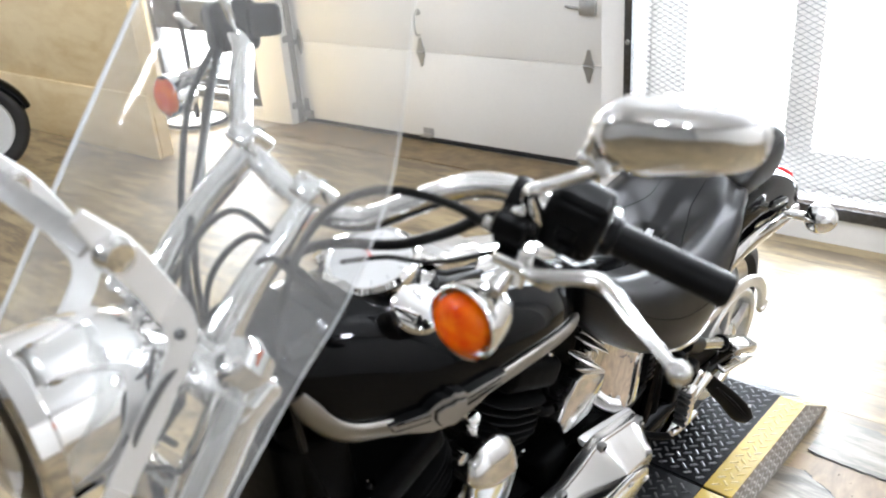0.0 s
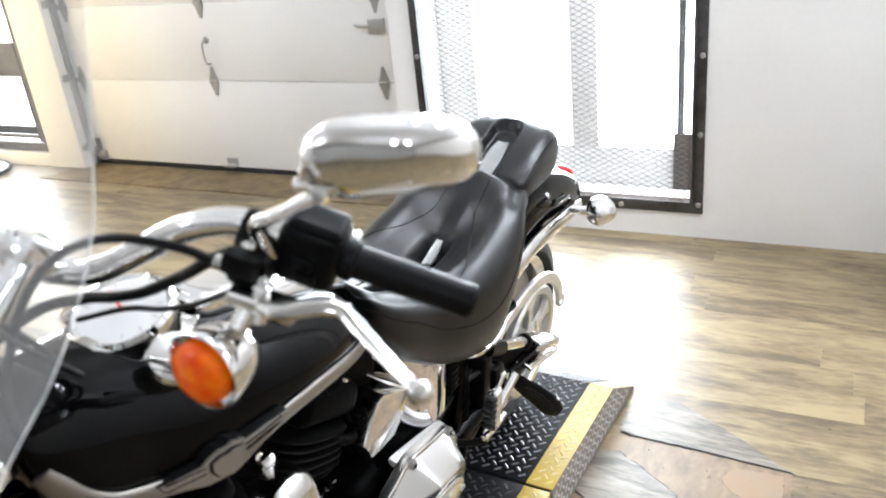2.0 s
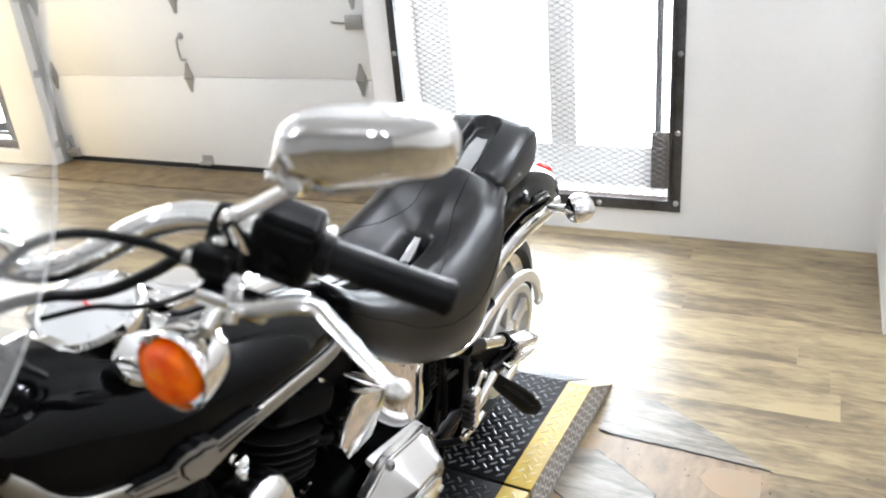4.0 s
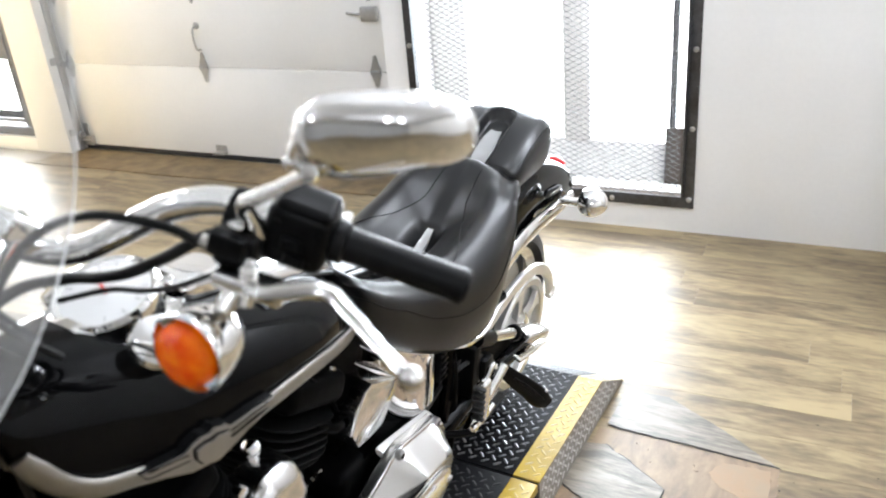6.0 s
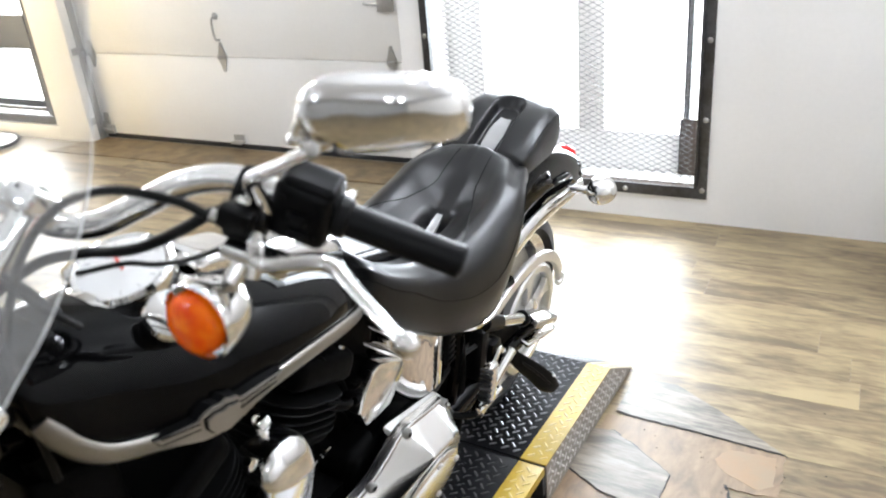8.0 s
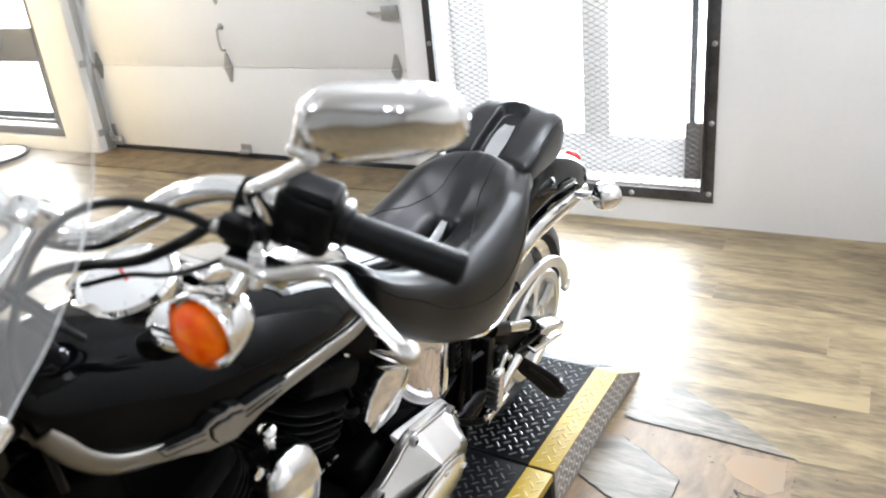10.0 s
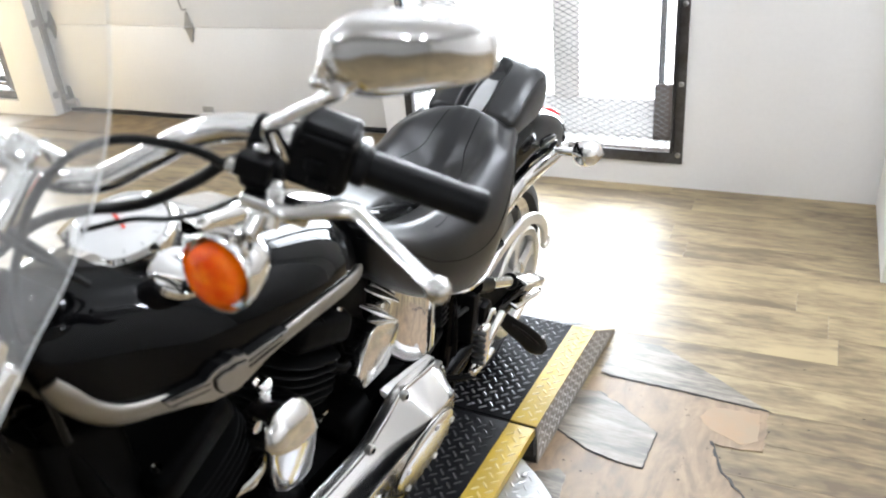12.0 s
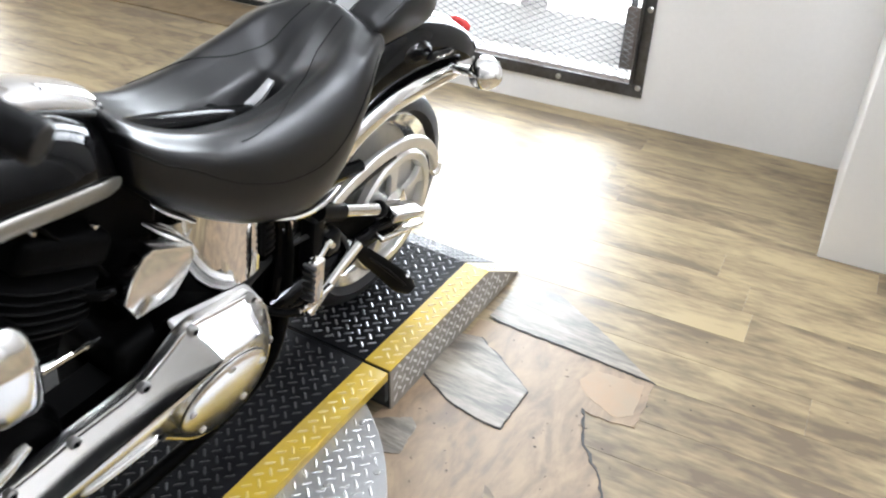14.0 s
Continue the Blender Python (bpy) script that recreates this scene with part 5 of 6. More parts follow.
hl = P("headlamp", lathe([(0, -0.115), (0.035, -0.108), (0.066, -0.085), (0.086, -0.045), (0.094, 0.0), (0.096, 0.060), (0.102, 0.064), (0.102, 0.084), (0.092, 0.088), (0.088, 0.080), (0.05, 0.02), (0, 0.0)], 48, hm), M_CHROME, None, "chrome headlamp shell")
P("headlamp_lens", lathe([(0.089, 0.080), (0.087, 0.088), (0.06, 0.100), (0.03, 0.105), (0, 0.106)], 40, hm), M_LENS, hl, "clear headlamp lens")
P("front_fender", rings([[Vector((x, AX_F + rr * math.cos(a), 0.33 + rr * math.sin(a))) for x, rr in ((0.070, 0.34), (0.066, 0.358), (0.045, 0.372), (0, 0.376), (-0.045, 0.372), (-0.066, 0.358), (-0.070, 0.34), (-0.064, 0.345), (-0.04, 0.364), (0, 0.368), (0.04, 0.364), (0.064, 0.345))] for a in [radians(-8 + 150 * k / 24) for k in range(25)]]), M_PAINT, None, "gloss black front fender", 50)

edge_l = spline([(0.285, 1.075), (0.372, 1.172), (0.431, 1.228), (0.473, 1.287), (0.503, 1.352), (0.518, 1.43), (0.530, 1.515), (0.555, 1.66)], 4)
edge_r = spline([(0.262, 1.040), (0.388, 1.222), (0.531, 1.424), (0.690, 1.650)], 10)
wsec = []
for i, (yl, zl) in enumerate(edge_l):
    yr, zr = edge_r[round(i * (len(edge_r) - 1) / (len(edge_l) - 1))]
    row = []
    for k in range(25):
        s_ = 1 - 2 * k / 24
        bow, f = 1 - abs(s_) ** 2.2, k / 24
        row.append(Vector((0.24 * s_, yl + (yr - yl) * f - 0.080 * bow, zl + (zr - zl) * f + 0.020 * bow)))
    wsec.append(row)
wbm = bmesh.new()
front = [[p.copy() for p in r] for r in wsec]
backs = [[p + Vector((0, 0.0035, -0.001)) for p in r] for r in wsec]
loop = [f + list(reversed(b)) for f, b in zip(front, backs)]
rings(loop, bm=wbm)
screen = P("windscreen", wbm, M_SCREEN, None, "clear acrylic windscreen", 60)
screen.visible_shadow = False
# near-white tubes paint the highlight that runs along the screen's rims
P("screen_edge", tube([wsec[i][24] + Vector((0, 0.002, 0)) for i in range(0, len(wsec), 4)], 0.0034, 8, 4), M_EDGE_GLOW, screen, "acrylic rim with its bright highlight painted white")
P("screen_edge", tube([wsec[i][0] + Vector((0, 0.002, 0)) for i in range(0, len(wsec), 4)], 0.0007, 8, 4), M_EDGE_GLOW, screen, "acrylic rim with its bright highlight painted white")


def bracket(sd):
    line = [(0.262, 1.345), (0.300, 1.285), (0.335, 1.215), (0.343, 1.185), (0.335, 1.155), (0.290, 1.090), (0.225, 1.000)]
    a = spline(line, 4)
    lo, hi = [], []
    for i, q in enumerate(a):
        d = a[min(i + 1, len(a) - 1)] - a[max(i - 1, 0)]
        d = d / np.hypot(*d)
        wd = 0.017 * min(1.0, 0.45 + i / 6)
        lo.append((q[0] - d[1] * wd, q[1] + d[0] * wd))
        hi.append((q[0] + d[1] * wd, q[1] - d[0] * wd))
    return slab(lo + list(reversed(hi)), sd * 0.098, sd * 0.098 + 0.005, 0.0015, 1)


for sd in (1, -1):
    bk = P("screen_bracket", bracket(sd), M_BRACKET, None, "polished windscreen bracket")
    bx = sd * 0.098 + (0.006 if sd > 0 else -0.001)
    P("bracket_bolt", lathe([(0, 0), (0.006, 0), (0.006, 0.004), (0, 0.005)], 12, pose(bx, 0.338, 1.185, 0, 90, 0)), M_BLACK, bk)
    P("bracket_knob", lathe([(0, -0.006), (0.017, -0.006), (0.019, 0.004), (0.014, 0.016), (0, 0.018)], 20, pose(bx, 0.286, 1.300, 0, 90, 0)), M_CHROME, bk)
P("cross_strap", box(-0.102, 0.102, -0.012, 0.012, -0.003, 0.003, 0.0015, 2, m=pose(0, 0.268, 1.312, 30, 0, 0)), M_GALV, None, "grey metal windscreen cross strap")

# handlebar and its controls
bar = P("handlebar", tube([(0.37, 0.7035, 1.259), (0.35, 0.697, 1.264), (0.29, 0.680, 1.280), (0.245, 0.668, 1.286), (0.20, 0.650, 1.275), (0.14, 0.632, 1.238), (0.085, 0.612, 1.206), (0.04, 0.587, 1.206), (0.0, 0.566, 1.230), (-0.05, 0.562, 1.254), (-0.11, 0.585, 1.242), (-0.148, 0.605, 1.258), (-0.172, 0.628, 1.315), (-0.20, 0.655, 1.345), (-0.27, 0.690, 1.350), (-0.34, 0.730, 1.345), (-0.45, 0.775, 1.32)], 0.0155, 16, 6), M_CHROME, None, "chrome handlebar", 60)
gd = Vector((0.122, 0.046, -0.038)).normalized()
gl = Vector((0.366, 0.702, 1.260))


def axial(profile, at, direction, seg=28):
    return lathe(profile, seg, Matrix.Translation(at) @ direction.to_track_quat("Z", "Y").to_matrix().to_4x4())


def grip(at, direction):
    g = P("grip", axial([(0, -0.004), (0.0215, -0.004), (0.0225, 0.0), (0.0225, 0.008), (0.0185, 0.011), (0.0182, 0.125), (0.0190, 0.130), (0.0188, 0.136), (0.016, 0.1395), (0, 0.1400)], at, direction), M_GRIP, bar, "black rubber grip")
    return g


grip(gl, gd)
gr_d = Vector((-0.11, 0.045, -0.025)).normalized()
gr_at = Vector((-0.34, 0.730, 1.345))
grip(gr_at, gr_d)
# left switch housing, clutch perch and lever
P("switch_housing", box(-0.034, 0.034, -0.030, 0.030, -0.034, 0.034, 0.012, 3, m=Matrix.Translation((0.330, 0.690, 1.268)) @ gd.to_track_quat("X", "Z").to_matrix().to_4x4()), M_BLACK, bar, "black switch housing")
P("switch_hood", box(-0.030, 0.030, -0.022, 0.024, 0.026, 0.042, 0.008, 3, m=Matrix.Translation((0.332, 0.690, 1.268)) @ gd.to_track_quat("X", "Z").to_matrix().to_4x4() @ pose(0, 0, 0, 8, 0, 0)), M_BLACK, bar)
P("clutch_perch", box(-0.022, 0.022, -0.040, 0.020, -0.022, 0.020, 0.009, 3, m=Matrix.Translation((0.285, 0.660, 1.262)) @ gd.to_track_quat("X", "Z").to_matrix().to_4x4()), M_BLACK, bar, "black clutch perch")
P("perch_plate", box(-0.036, 0.036, -0.056, -0.022, -0.012, 0.004, 0.005, 2, m=Matrix.Translation((0.310, 0.655, 1.242)) @ gd.to_track_quat("X", "Z").to_matrix().to_4x4()), M_CHROME, bar, "chrome lever mount")
P("clutch_lever", tube([(0.322, 0.610, 1.240), (0.350, 0.612, 1.240), (0.384, 0.630, 1.246), (0.405, 0.637, 1.243), (0.430, 0.629, 1.235), (0.470, 0.614, 1.224), (0.505, 0.602, 1.214)], [0.009, 0.0115, 0.0125, 0.0115, 0.0098, 0.0082, 0.0075], 14, 6, flat=0.72), M_SATIN, bar, "polished clutch lever")
P("lever_ball", ball(0.512, 0.601, 1.212, 0.0125, 0.0125, 0.0125, 16), M_SATIN, bar)
P("cable_ferrule", tube([(0.292, 0.632, 1.255), (0.262, 0.618, 1.268)], 0.008, 10), M_SATIN, bar)
# left mirror
MIR = Vector((0.437, 0.676, 1.398))
axis_x = Vector((0.140, 0.072, 0.006)).normalized()
mm = Matrix.Translation(MIR) @ axis_x.to_track_quat("X", "Z").to_matrix().to_4x4()
sh = []
mir_top = [(-1.0, 0.05), (-0.92, 0.52), (-0.75, 0.84), (-0.50, 1.0), (0.0, 1.03), (0.45, 0.98), (0.80, 0.80), (0.95, 0.55), (1.0, 0.20)]
mir_low = [(-1.0, -0.05), (-0.92, -0.50), (-0.75, -0.82), (-0.45, -1.0), (0.0, -0.92), (0.45, -0.76), (0.80, -0.58), (0.95, -0.36), (1.0, -0.05)]
rim_pts = [tuple(q) for q in spline(mir_top, 3)] + [tuple(q) for q in spline(mir_low[::-1], 3)]
for k in range(11):
    a = math.pi / 2 * k / 10
    sh.append([mm @ Vector((0.080 * (math.cos(a) ** 0.75 if k < 10 else 0.02) * x_ - 0.010 * math.sin(a), -0.038 * math.sin(a) ** 0.9, 0.0395 * (math.cos(a) ** 0.75 if k < 10 else 0.02) * z_ + 0.004 * math.sin(a))) for x_, z_ in rim_pts])
sh.insert(0, [mm @ Vector((0.079 * x_, 0.004, 0.0385 * z_)) for x_, z_ in rim_pts])
mirror = P("mirror", rings(sh), M_CHROME, bar, "chrome mirror shell", 60)
P("mirror_glass", rings([[mm @ Vector((0.074 * x_, yy_, 0.0345 * z_)) for x_, z_ in rim_pts] for yy_ in (0.0045, 0.0062)]), M_MIRROR, mirror, "mirror glass")
P("mirror_stem", tube([(0.306, 0.652, 1.272), (0.304, 0.641, 1.298), (0.308, 0.635, 1.313), (0.322, 0.633, 1.323), (0.360, 0.633, 1.347), (0.404, 0.632, 1.376), (0.416, 0.634, 1.386)], [0.011, 0.010, 0.0085, 0.0075, 0.0068, 0.0075, 0.004], 14, 6), M_CHROME, bar, "chrome mirror stem")
P("stem_joint", ball(0.404, 0.640, 1.382, 0.014, 0.012, 0.012, 16), M_CHROME, bar)
P("mirror_clamp", tube([(0.410, 0.640, 1.398), (0.396, 0.632, 1.402), (0.379, 0.630, 1.394), (0.372, 0.630, 1.381), (0.377, 0.631, 1.369), (0.392, 0.634, 1.366)], 0.0055, 12, 5), M_CHROME, mirror, "chrome clamp loop")
P("clamp_nut", ball(0.369, 0.628, 1.372, 0.0075, 0.0075, 0.0075, 12), M_CHROME, mirror)
P("joint_nut", lathe([(0, 0), (0.008, 0), (0.008, 0.010), (0, 0.011)], 6, pose(0.392, 0.630, 1.366, 60, 0, 20)), M_CHROME, bar)
# left front turn signal


def front_signal(x, y, z, sd, stem_to, size=1.0):
    """A bullet signal on the bar: chrome bowl behind a round amber lens."""
    m = pose(x, y, z, 90, 0, 0) @ Matrix.Scale(size, 4)
    bowl = [(0, -0.066), (0.012, -0.064), (0.026, -0.054), (0.036, -0.036), (0.0425, -0.012), (0.0440, 0.000), (0.0432, 0.003), (0.0410, 0.003), (0.0385, -0.002), (0.036, -0.012), (0.0, -0.020)]
    body = P("front_turn_signal", lathe(bowl, 36, m), M_CHROME, None, "chrome turn signal bowl")
    lens = P("signal_lens", lathe([(0, -0.004), (0.0340, -0.004), (0.0346, 0.002), (0.0336, 0.008), (0.0300, 0.0135), (0.0225, 0.0175), (0.012, 0.0195), (0, 0.0200)], 32, m), M_AMBER, body, "amber lens")
    for k in range(5):
        P("lens_rib", tube([m @ Vector((-0.022 + 0.011 * k, -0.022 + 0.003 * abs(k - 2), 0.0150 - 0.0012 * (k - 2) ** 2)), m @ Vector((-0.022 + 0.011 * k, 0.0, 0.0192 - 0.0012 * (k - 2) ** 2)), m @ Vector((-0.022 + 0.011 * k, 0.022 - 0.003 * abs(k - 2), 0.0150 - 0.0012 * (k - 2) ** 2))], 0.0016, 6, 4), M_AMBER, lens)
    P("signal_stem", tube([(x + sd * 0.006, y + 0.036, z + 0.02), stem_to], 0.011, 12), M_SATIN, body)
    return body


fs = front_signal(0.287, 0.562, 1.176, 1, (0.300, 0.632, 1.232))
front_signal(-0.362, 0.625, 1.242, -1, (-0.28, 0.665, 1.300), 0.76)
P("signal_post", tube([(0.302, 0.640, 1.238), (0.303, 0.622, 1.205)], 0.013, 12), M_SATIN, fs)
# small fittings on the left controls
hq = gd.to_track_quat("X", "Z").to_matrix().to_4x4()
hmx = Matrix.Translation((0.330, 0.690, 1.268)) @ hq
P("clamp_ring", lathe([(0.017, -0.010), (0.026, -0.010), (0.028, -0.006), (0.028, 0.006), (0.026, 0.010), (0.017, 0.010)], 24, Matrix.Translation((0.268, 0.670, 1.276)) @ gd.to_track_quat("Z", "Y").to_matrix().to_4x4()), M_BLACK, bar, "black clamp ring")
P("perch_cap", box(-0.026, 0.012, -0.052, -0.030, -0.004, 0.022, 0.006, 2, m=Matrix.Translation((0.285, 0.660, 1.262)) @ hq), M_BLACK, bar, "black perch cap")
for px_, py_, pz_ in ((-0.020, -0.031, 0.018), (0.020, -0.031, -0.018), (0.020, -0.031, 0.018)):
    P("housing_screw", lathe([(0, 0), (0.0034, 0), (0.0034, 0.0015), (0, 0.002)], 10, hmx @ pose(px_, py_, pz_, 90, 0, 0)), M_BLACK, bar)
P("switch_button", box(-0.012, 0.010, -0.036, -0.029, -0.008, 0.006, 0.003, 2, m=hmx), M_BLACK, bar)
P("switch_rocker", box(-0.006, 0.016, -0.0355, -0.029, -0.024, -0.012, 0.003, 2, m=hmx), M_BLACK, bar)
P("lever_pivot", lathe([(0, -0.012), (0.009, -0.012), (0.010, -0.008), (0.010, 0.012), (0.006, 0.015), (0, 0.015)], 16, pose(0.318, 0.622, 1.243, 8, 14, 0)), M_CHROME, bar)
P("lever_pivot_nut", lathe([(0, 0.012), (0.006, 0.012), (0.006, 0.019), (0, 0.019)], 6, pose(0.318, 0.622, 1.243, 8, 14, 0)), M_CHROME, bar)
for dx_ in (0.018, 0.030):
    P("switch_bolt", lathe([(0, 0), (0.006, 0), (0.006, 0.010), (0.004, 0.013), (0, 0.013)], 10, hmx @ pose(dx_ + 0.008, 0.026, 0.024 - 0.5 * dx_, -60, 0, 0)), M_CHROME, bar)
P("perch_bolt", ball(0.296, 0.632, 1.286, 0.009, 0.006, 0.006, 12), M_SATIN, bar)
# right controls
P("switch_housing", box(-0.04, 0.04, -0.034, 0.034, -0.036, 0.036, 0.012, 3, m=Matrix.Translation((-0.30, 0.708, 1.348)) @ gr_d.to_track_quat("X", "Z").to_matrix().to_4x4()), M_BLACK, bar)
P("brake_reservoir", box(-0.045, 0.045, -0.07, -0.02, -0.02, 0.026, 0.010, 3, m=Matrix.Translation((-0.295, 0.700, 1.352)) @ gr_d.to_track_quat("X", "Z").to_matrix().to_4x4()), M_BLACK, bar)
P("brake_lever", tube([(-0.31, 0.650, 1.352), (-0.335, 0.650, 1.358), (-0.358, 0.655, 1.360)], 0.006, 12, flat=0.7), M_SATIN, bar)
P("mirror_stem", tube([(-0.27, 0.690, 1.36), (-0.275, 0.675, 1.41), (-0.33, 0.665, 1.46)], 0.008, 12), M_CHROME, bar)
# risers and clamp
for top_, mid_, low_ in (((0.045, 0.566, 1.232), (0.035, 0.490, 1.165), (0.030, 0.430, 1.095)), ((-0.075, 0.566, 1.264), (-0.100, 0.490, 1.185), (-0.105, 0.420, 1.100))):
    rs_ = P("riser", tube([low_, mid_, top_], [0.024, 0.019, 0.021], 16, 5), M_CHROME, None, "chrome handlebar riser")
    P("riser_cap", box(-0.022, 0.022, -0.026, 0.026, -0.014, 0.018, 0.009, 3, m=pose(top_[0], top_[1], top_[2] + 0.010, -40, 10, 0)), M_CHROME, rs_)
    for dy in (-0.015, 0.015):
        P("clamp_bolt", lathe([(0, 0), (0.006, 0), (0.006, 0.006), (0, 0.007)], 10, pose(top_[0], top_[1] + dy, top_[2] + 0.026 - dy * 0.6, -40, 0, 0)), M_CHROME, rs_)
# cables
for k, (xa, xb, zt_) in enumerate(((-0.06, 0.03, 1.225), (-0.02, 0.060, 1.205), (0.02, 0.075, 1.185))):
    P("control_cable", tube([(xb + 0.03, 0.530 + 0.012 * k, zt_ - 0.08), (xb, 0.515, zt_ - 0.03), (0.5 * (xa + xb), 0.490, zt_), (xa, 0.455, zt_ - 0.06), (xa + 0.01, 0.430, zt_ - 0.16), (xa + 0.04, 0.44, zt_ - 0.26)], 0.0042, 8), M_CABLE)
P("harness_cover", box(-0.060, 0.060, 0.455, 0.560, 0.985, 1.085, 0.02, 3), M_ENGINE, None, "black harness cover behind the forks")
P("clutch_cable", tube([(0.266, 0.610, 1.272), (0.250, 0.600, 1.283), (0.228, 0.585, 1.292), (0.187, 0.570, 1.294), (0.148, 0.560, 1.283), (0.110, 0.550, 1.259), (0.080, 0.535, 1.222), (0.066, 0.515, 1.175), (0.06, 0.49, 1.08), (0.08, 0.50, 0.90)], 0.0052, 10), M_CABLE)
P("wiring_loom", tube([(0.262, 0.655, 1.262), (0.235, 0.640, 1.250), (0.205, 0.632, 1.228), (0.140, 0.630, 1.187), (0.090, 0.626, 1.166), (0.041, 0.620, 1.151), (0.00, 0.58, 1.140), (-0.02, 0.50, 1.10), (-0.02, 0.45, 1.04)], 0.0072, 12), M_CABLE, None, "thick black wiring loom")
P("wiring_loom", tube([(0.270, 0.632, 1.228), (0.205, 0.634, 1.188), (0.150, 0.636, 1.163), (0.100, 0.632, 1.150), (0.05, 0.60, 1.135)], 0.0035, 8), M_CABLE)
P("throttle_cable", tube([(-0.29, 0.665, 1.322), (-0.26, 0.600, 1.270), (-0.23, 0.555, 1.18), (-0.20, 0.525, 1.08), (-0.15, 0.50, 0.98)], 0.005, 10), M_CABLE)
P("throttle_cable", tube([(-0.275, 0.668, 1.325), (-0.235, 0.610, 1.27), (-0.205, 0.570, 1.18), (-0.18, 0.53, 1.08), (-0.13, 0.50, 0.98)], 0.005, 10), M_CABLE)
P("brake_hose", tube([(-0.27, 0.66, 1.325), (-0.17, 0.56, 1.250), (-0.09, 0.48, 1.19), (-0.03, 0.42, 1.12), (0.02, 0.37, 1.02)], 0.0055, 10), M_CABLE)
P("lamp_cable", tube([(0.06, 0.36, 1.15), (0.10, 0.33, 1.12), (0.07, 0.31, 1.06), (0.05, 0.34, 1.0)], 0.004, 8), M_CABLE)
P("lamp_cable", tube([(0.08, 0.37, 1.15), (0.11, 0.30, 1.13), (0.09, 0.27, 1.05), (0.05, 0.33, 0.97)], 0.004, 8), M_CABLE)

# ---- things behind: another motorcycle's front wheel, a ring on the floor ----
ob2 = thing("parked_motorcycle", "parked motorcycle with a pale solid front wheel and dark fender", "motorcycle", ROOM @ pose(-6.25, -1.50, 0, 0, 0, 69))
m2 = pose(0, 0, 0.325, 90, 0, 0)
b2 = bmesh.new()
rings([[m2 @ Vector((r * math.cos(k * math.tau / 56), r * math.sin(k * math.tau / 56), z)) for k in range(56)] for r, z in ((0.225, -0.045), (0.26, -0.062), (0.30, -0.058), (0.322, -0.03), (0.325, 0), (0.322, 0.03), (0.30, 0.058), (0.26, 0.062), (0.225, 0.045))], caps=False, bm=b2)
part("tyre", b2, M_TYRE, ob2, "black treaded tyre", 50)
part("wheel", lathe([(0, -0.04), (0.10, -0.035), (0.21, -0.02), (0.228, -0.046), (0.228, 0.046), (0.21, 0.02), (0.10, 0.035), (0, 0.04)], 48, m2), M_WHITE, ob2, "pale solid wheel disc")
part("fender", rings([[Vector((0.0 + rr * math.cos(a), x, 0.325 + rr * math.sin(a))) for x, rr in ((0.082, 0.325), (0.078, 0.35), (0.05, 0.368), (0, 0.374), (-0.05, 0.368), (-0.078, 0.35), (-0.082, 0.325), (-0.076, 0.33), (-0.045, 0.36), (0, 0.366), (0.045, 0.36), (0.076, 0.33))] for a in [radians(15 + 150 * k / 24) for k in range(25)]]), M_PAINT, ob2, "dark gloss fender", 50)
for sy in (0.10, -0.10):
    part("fork_leg", tube([(0, sy, 0.325), (-0.25, sy, 0.72), (-0.36, sy, 0.95)], 0.027, 14, 1), M_CHROME, ob2)
part("headlamp", ball(-0.25, 0, 0.86, 0.11, 0.10, 0.10, 20), M_CHROME, ob2)
part("tank", ball(-0.85, 0, 0.85, 0.32, 0.15, 0.13, 24), M_PAINT, ob2)
part("engine", box(-1.1, -0.6, -0.15, 0.15, 0.25, 0.70, 0.05, 3), M_ENGINE, ob2)
b3 = bmesh.new()
m3 = pose(-1.62, 0, 0.325, 90, 0, 0)
rings([[m3 @ Vector((r * math.cos(k * math.tau / 40), r * math.sin(k * math.tau / 40), z)) for k in range(40)] for r, z in ((0.20, -0.05), (0.30, -0.07), (0.325, 0), (0.30, 0.07), (0.20, 0.05))], caps=False, bm=b3)
part("rear_tyre", b3, M_TYRE, ob2, "", 50)
part("seat", ball(-1.3, 0, 0.72, 0.35, 0.14, 0.08, 20), M_SEAT, ob2)

ring_ = thing("floor_stand", "white floor stand base with a black rim lying by the window", "stand base", ROOM @ pose(-5.92, 0.0, 0))
b4 = bmesh.new()
rings([[Vector(((0.27 + 0.014 * math.cos(q)) * math.cos(k * math.tau / 48), (0.23 + 0.014 * math.cos(q)) * math.sin(k * math.tau / 48), 0.030 + 0.014 * math.sin(q))) for k in range(48)] for q in [j * math.tau / 10 for j in range(11)]], caps=False, bm=b4)
part("rim", b4, M_BLACK, ring_, "black rubber rim")
part("base_plate", lathe([(0, 0.0), (0.232, 0.0), (0.236, 0.012), (0.236, 0.03), (0.225, 0.038), (0, 0.042)], 40), M_WHITE, ring_)
part("column", tube([(0, 0.02, 0.04), (0, 0.03, 0.5), (-0.02, 0.05, 0.95)], 0.02, 12, 1), M_BLACK, ring_)

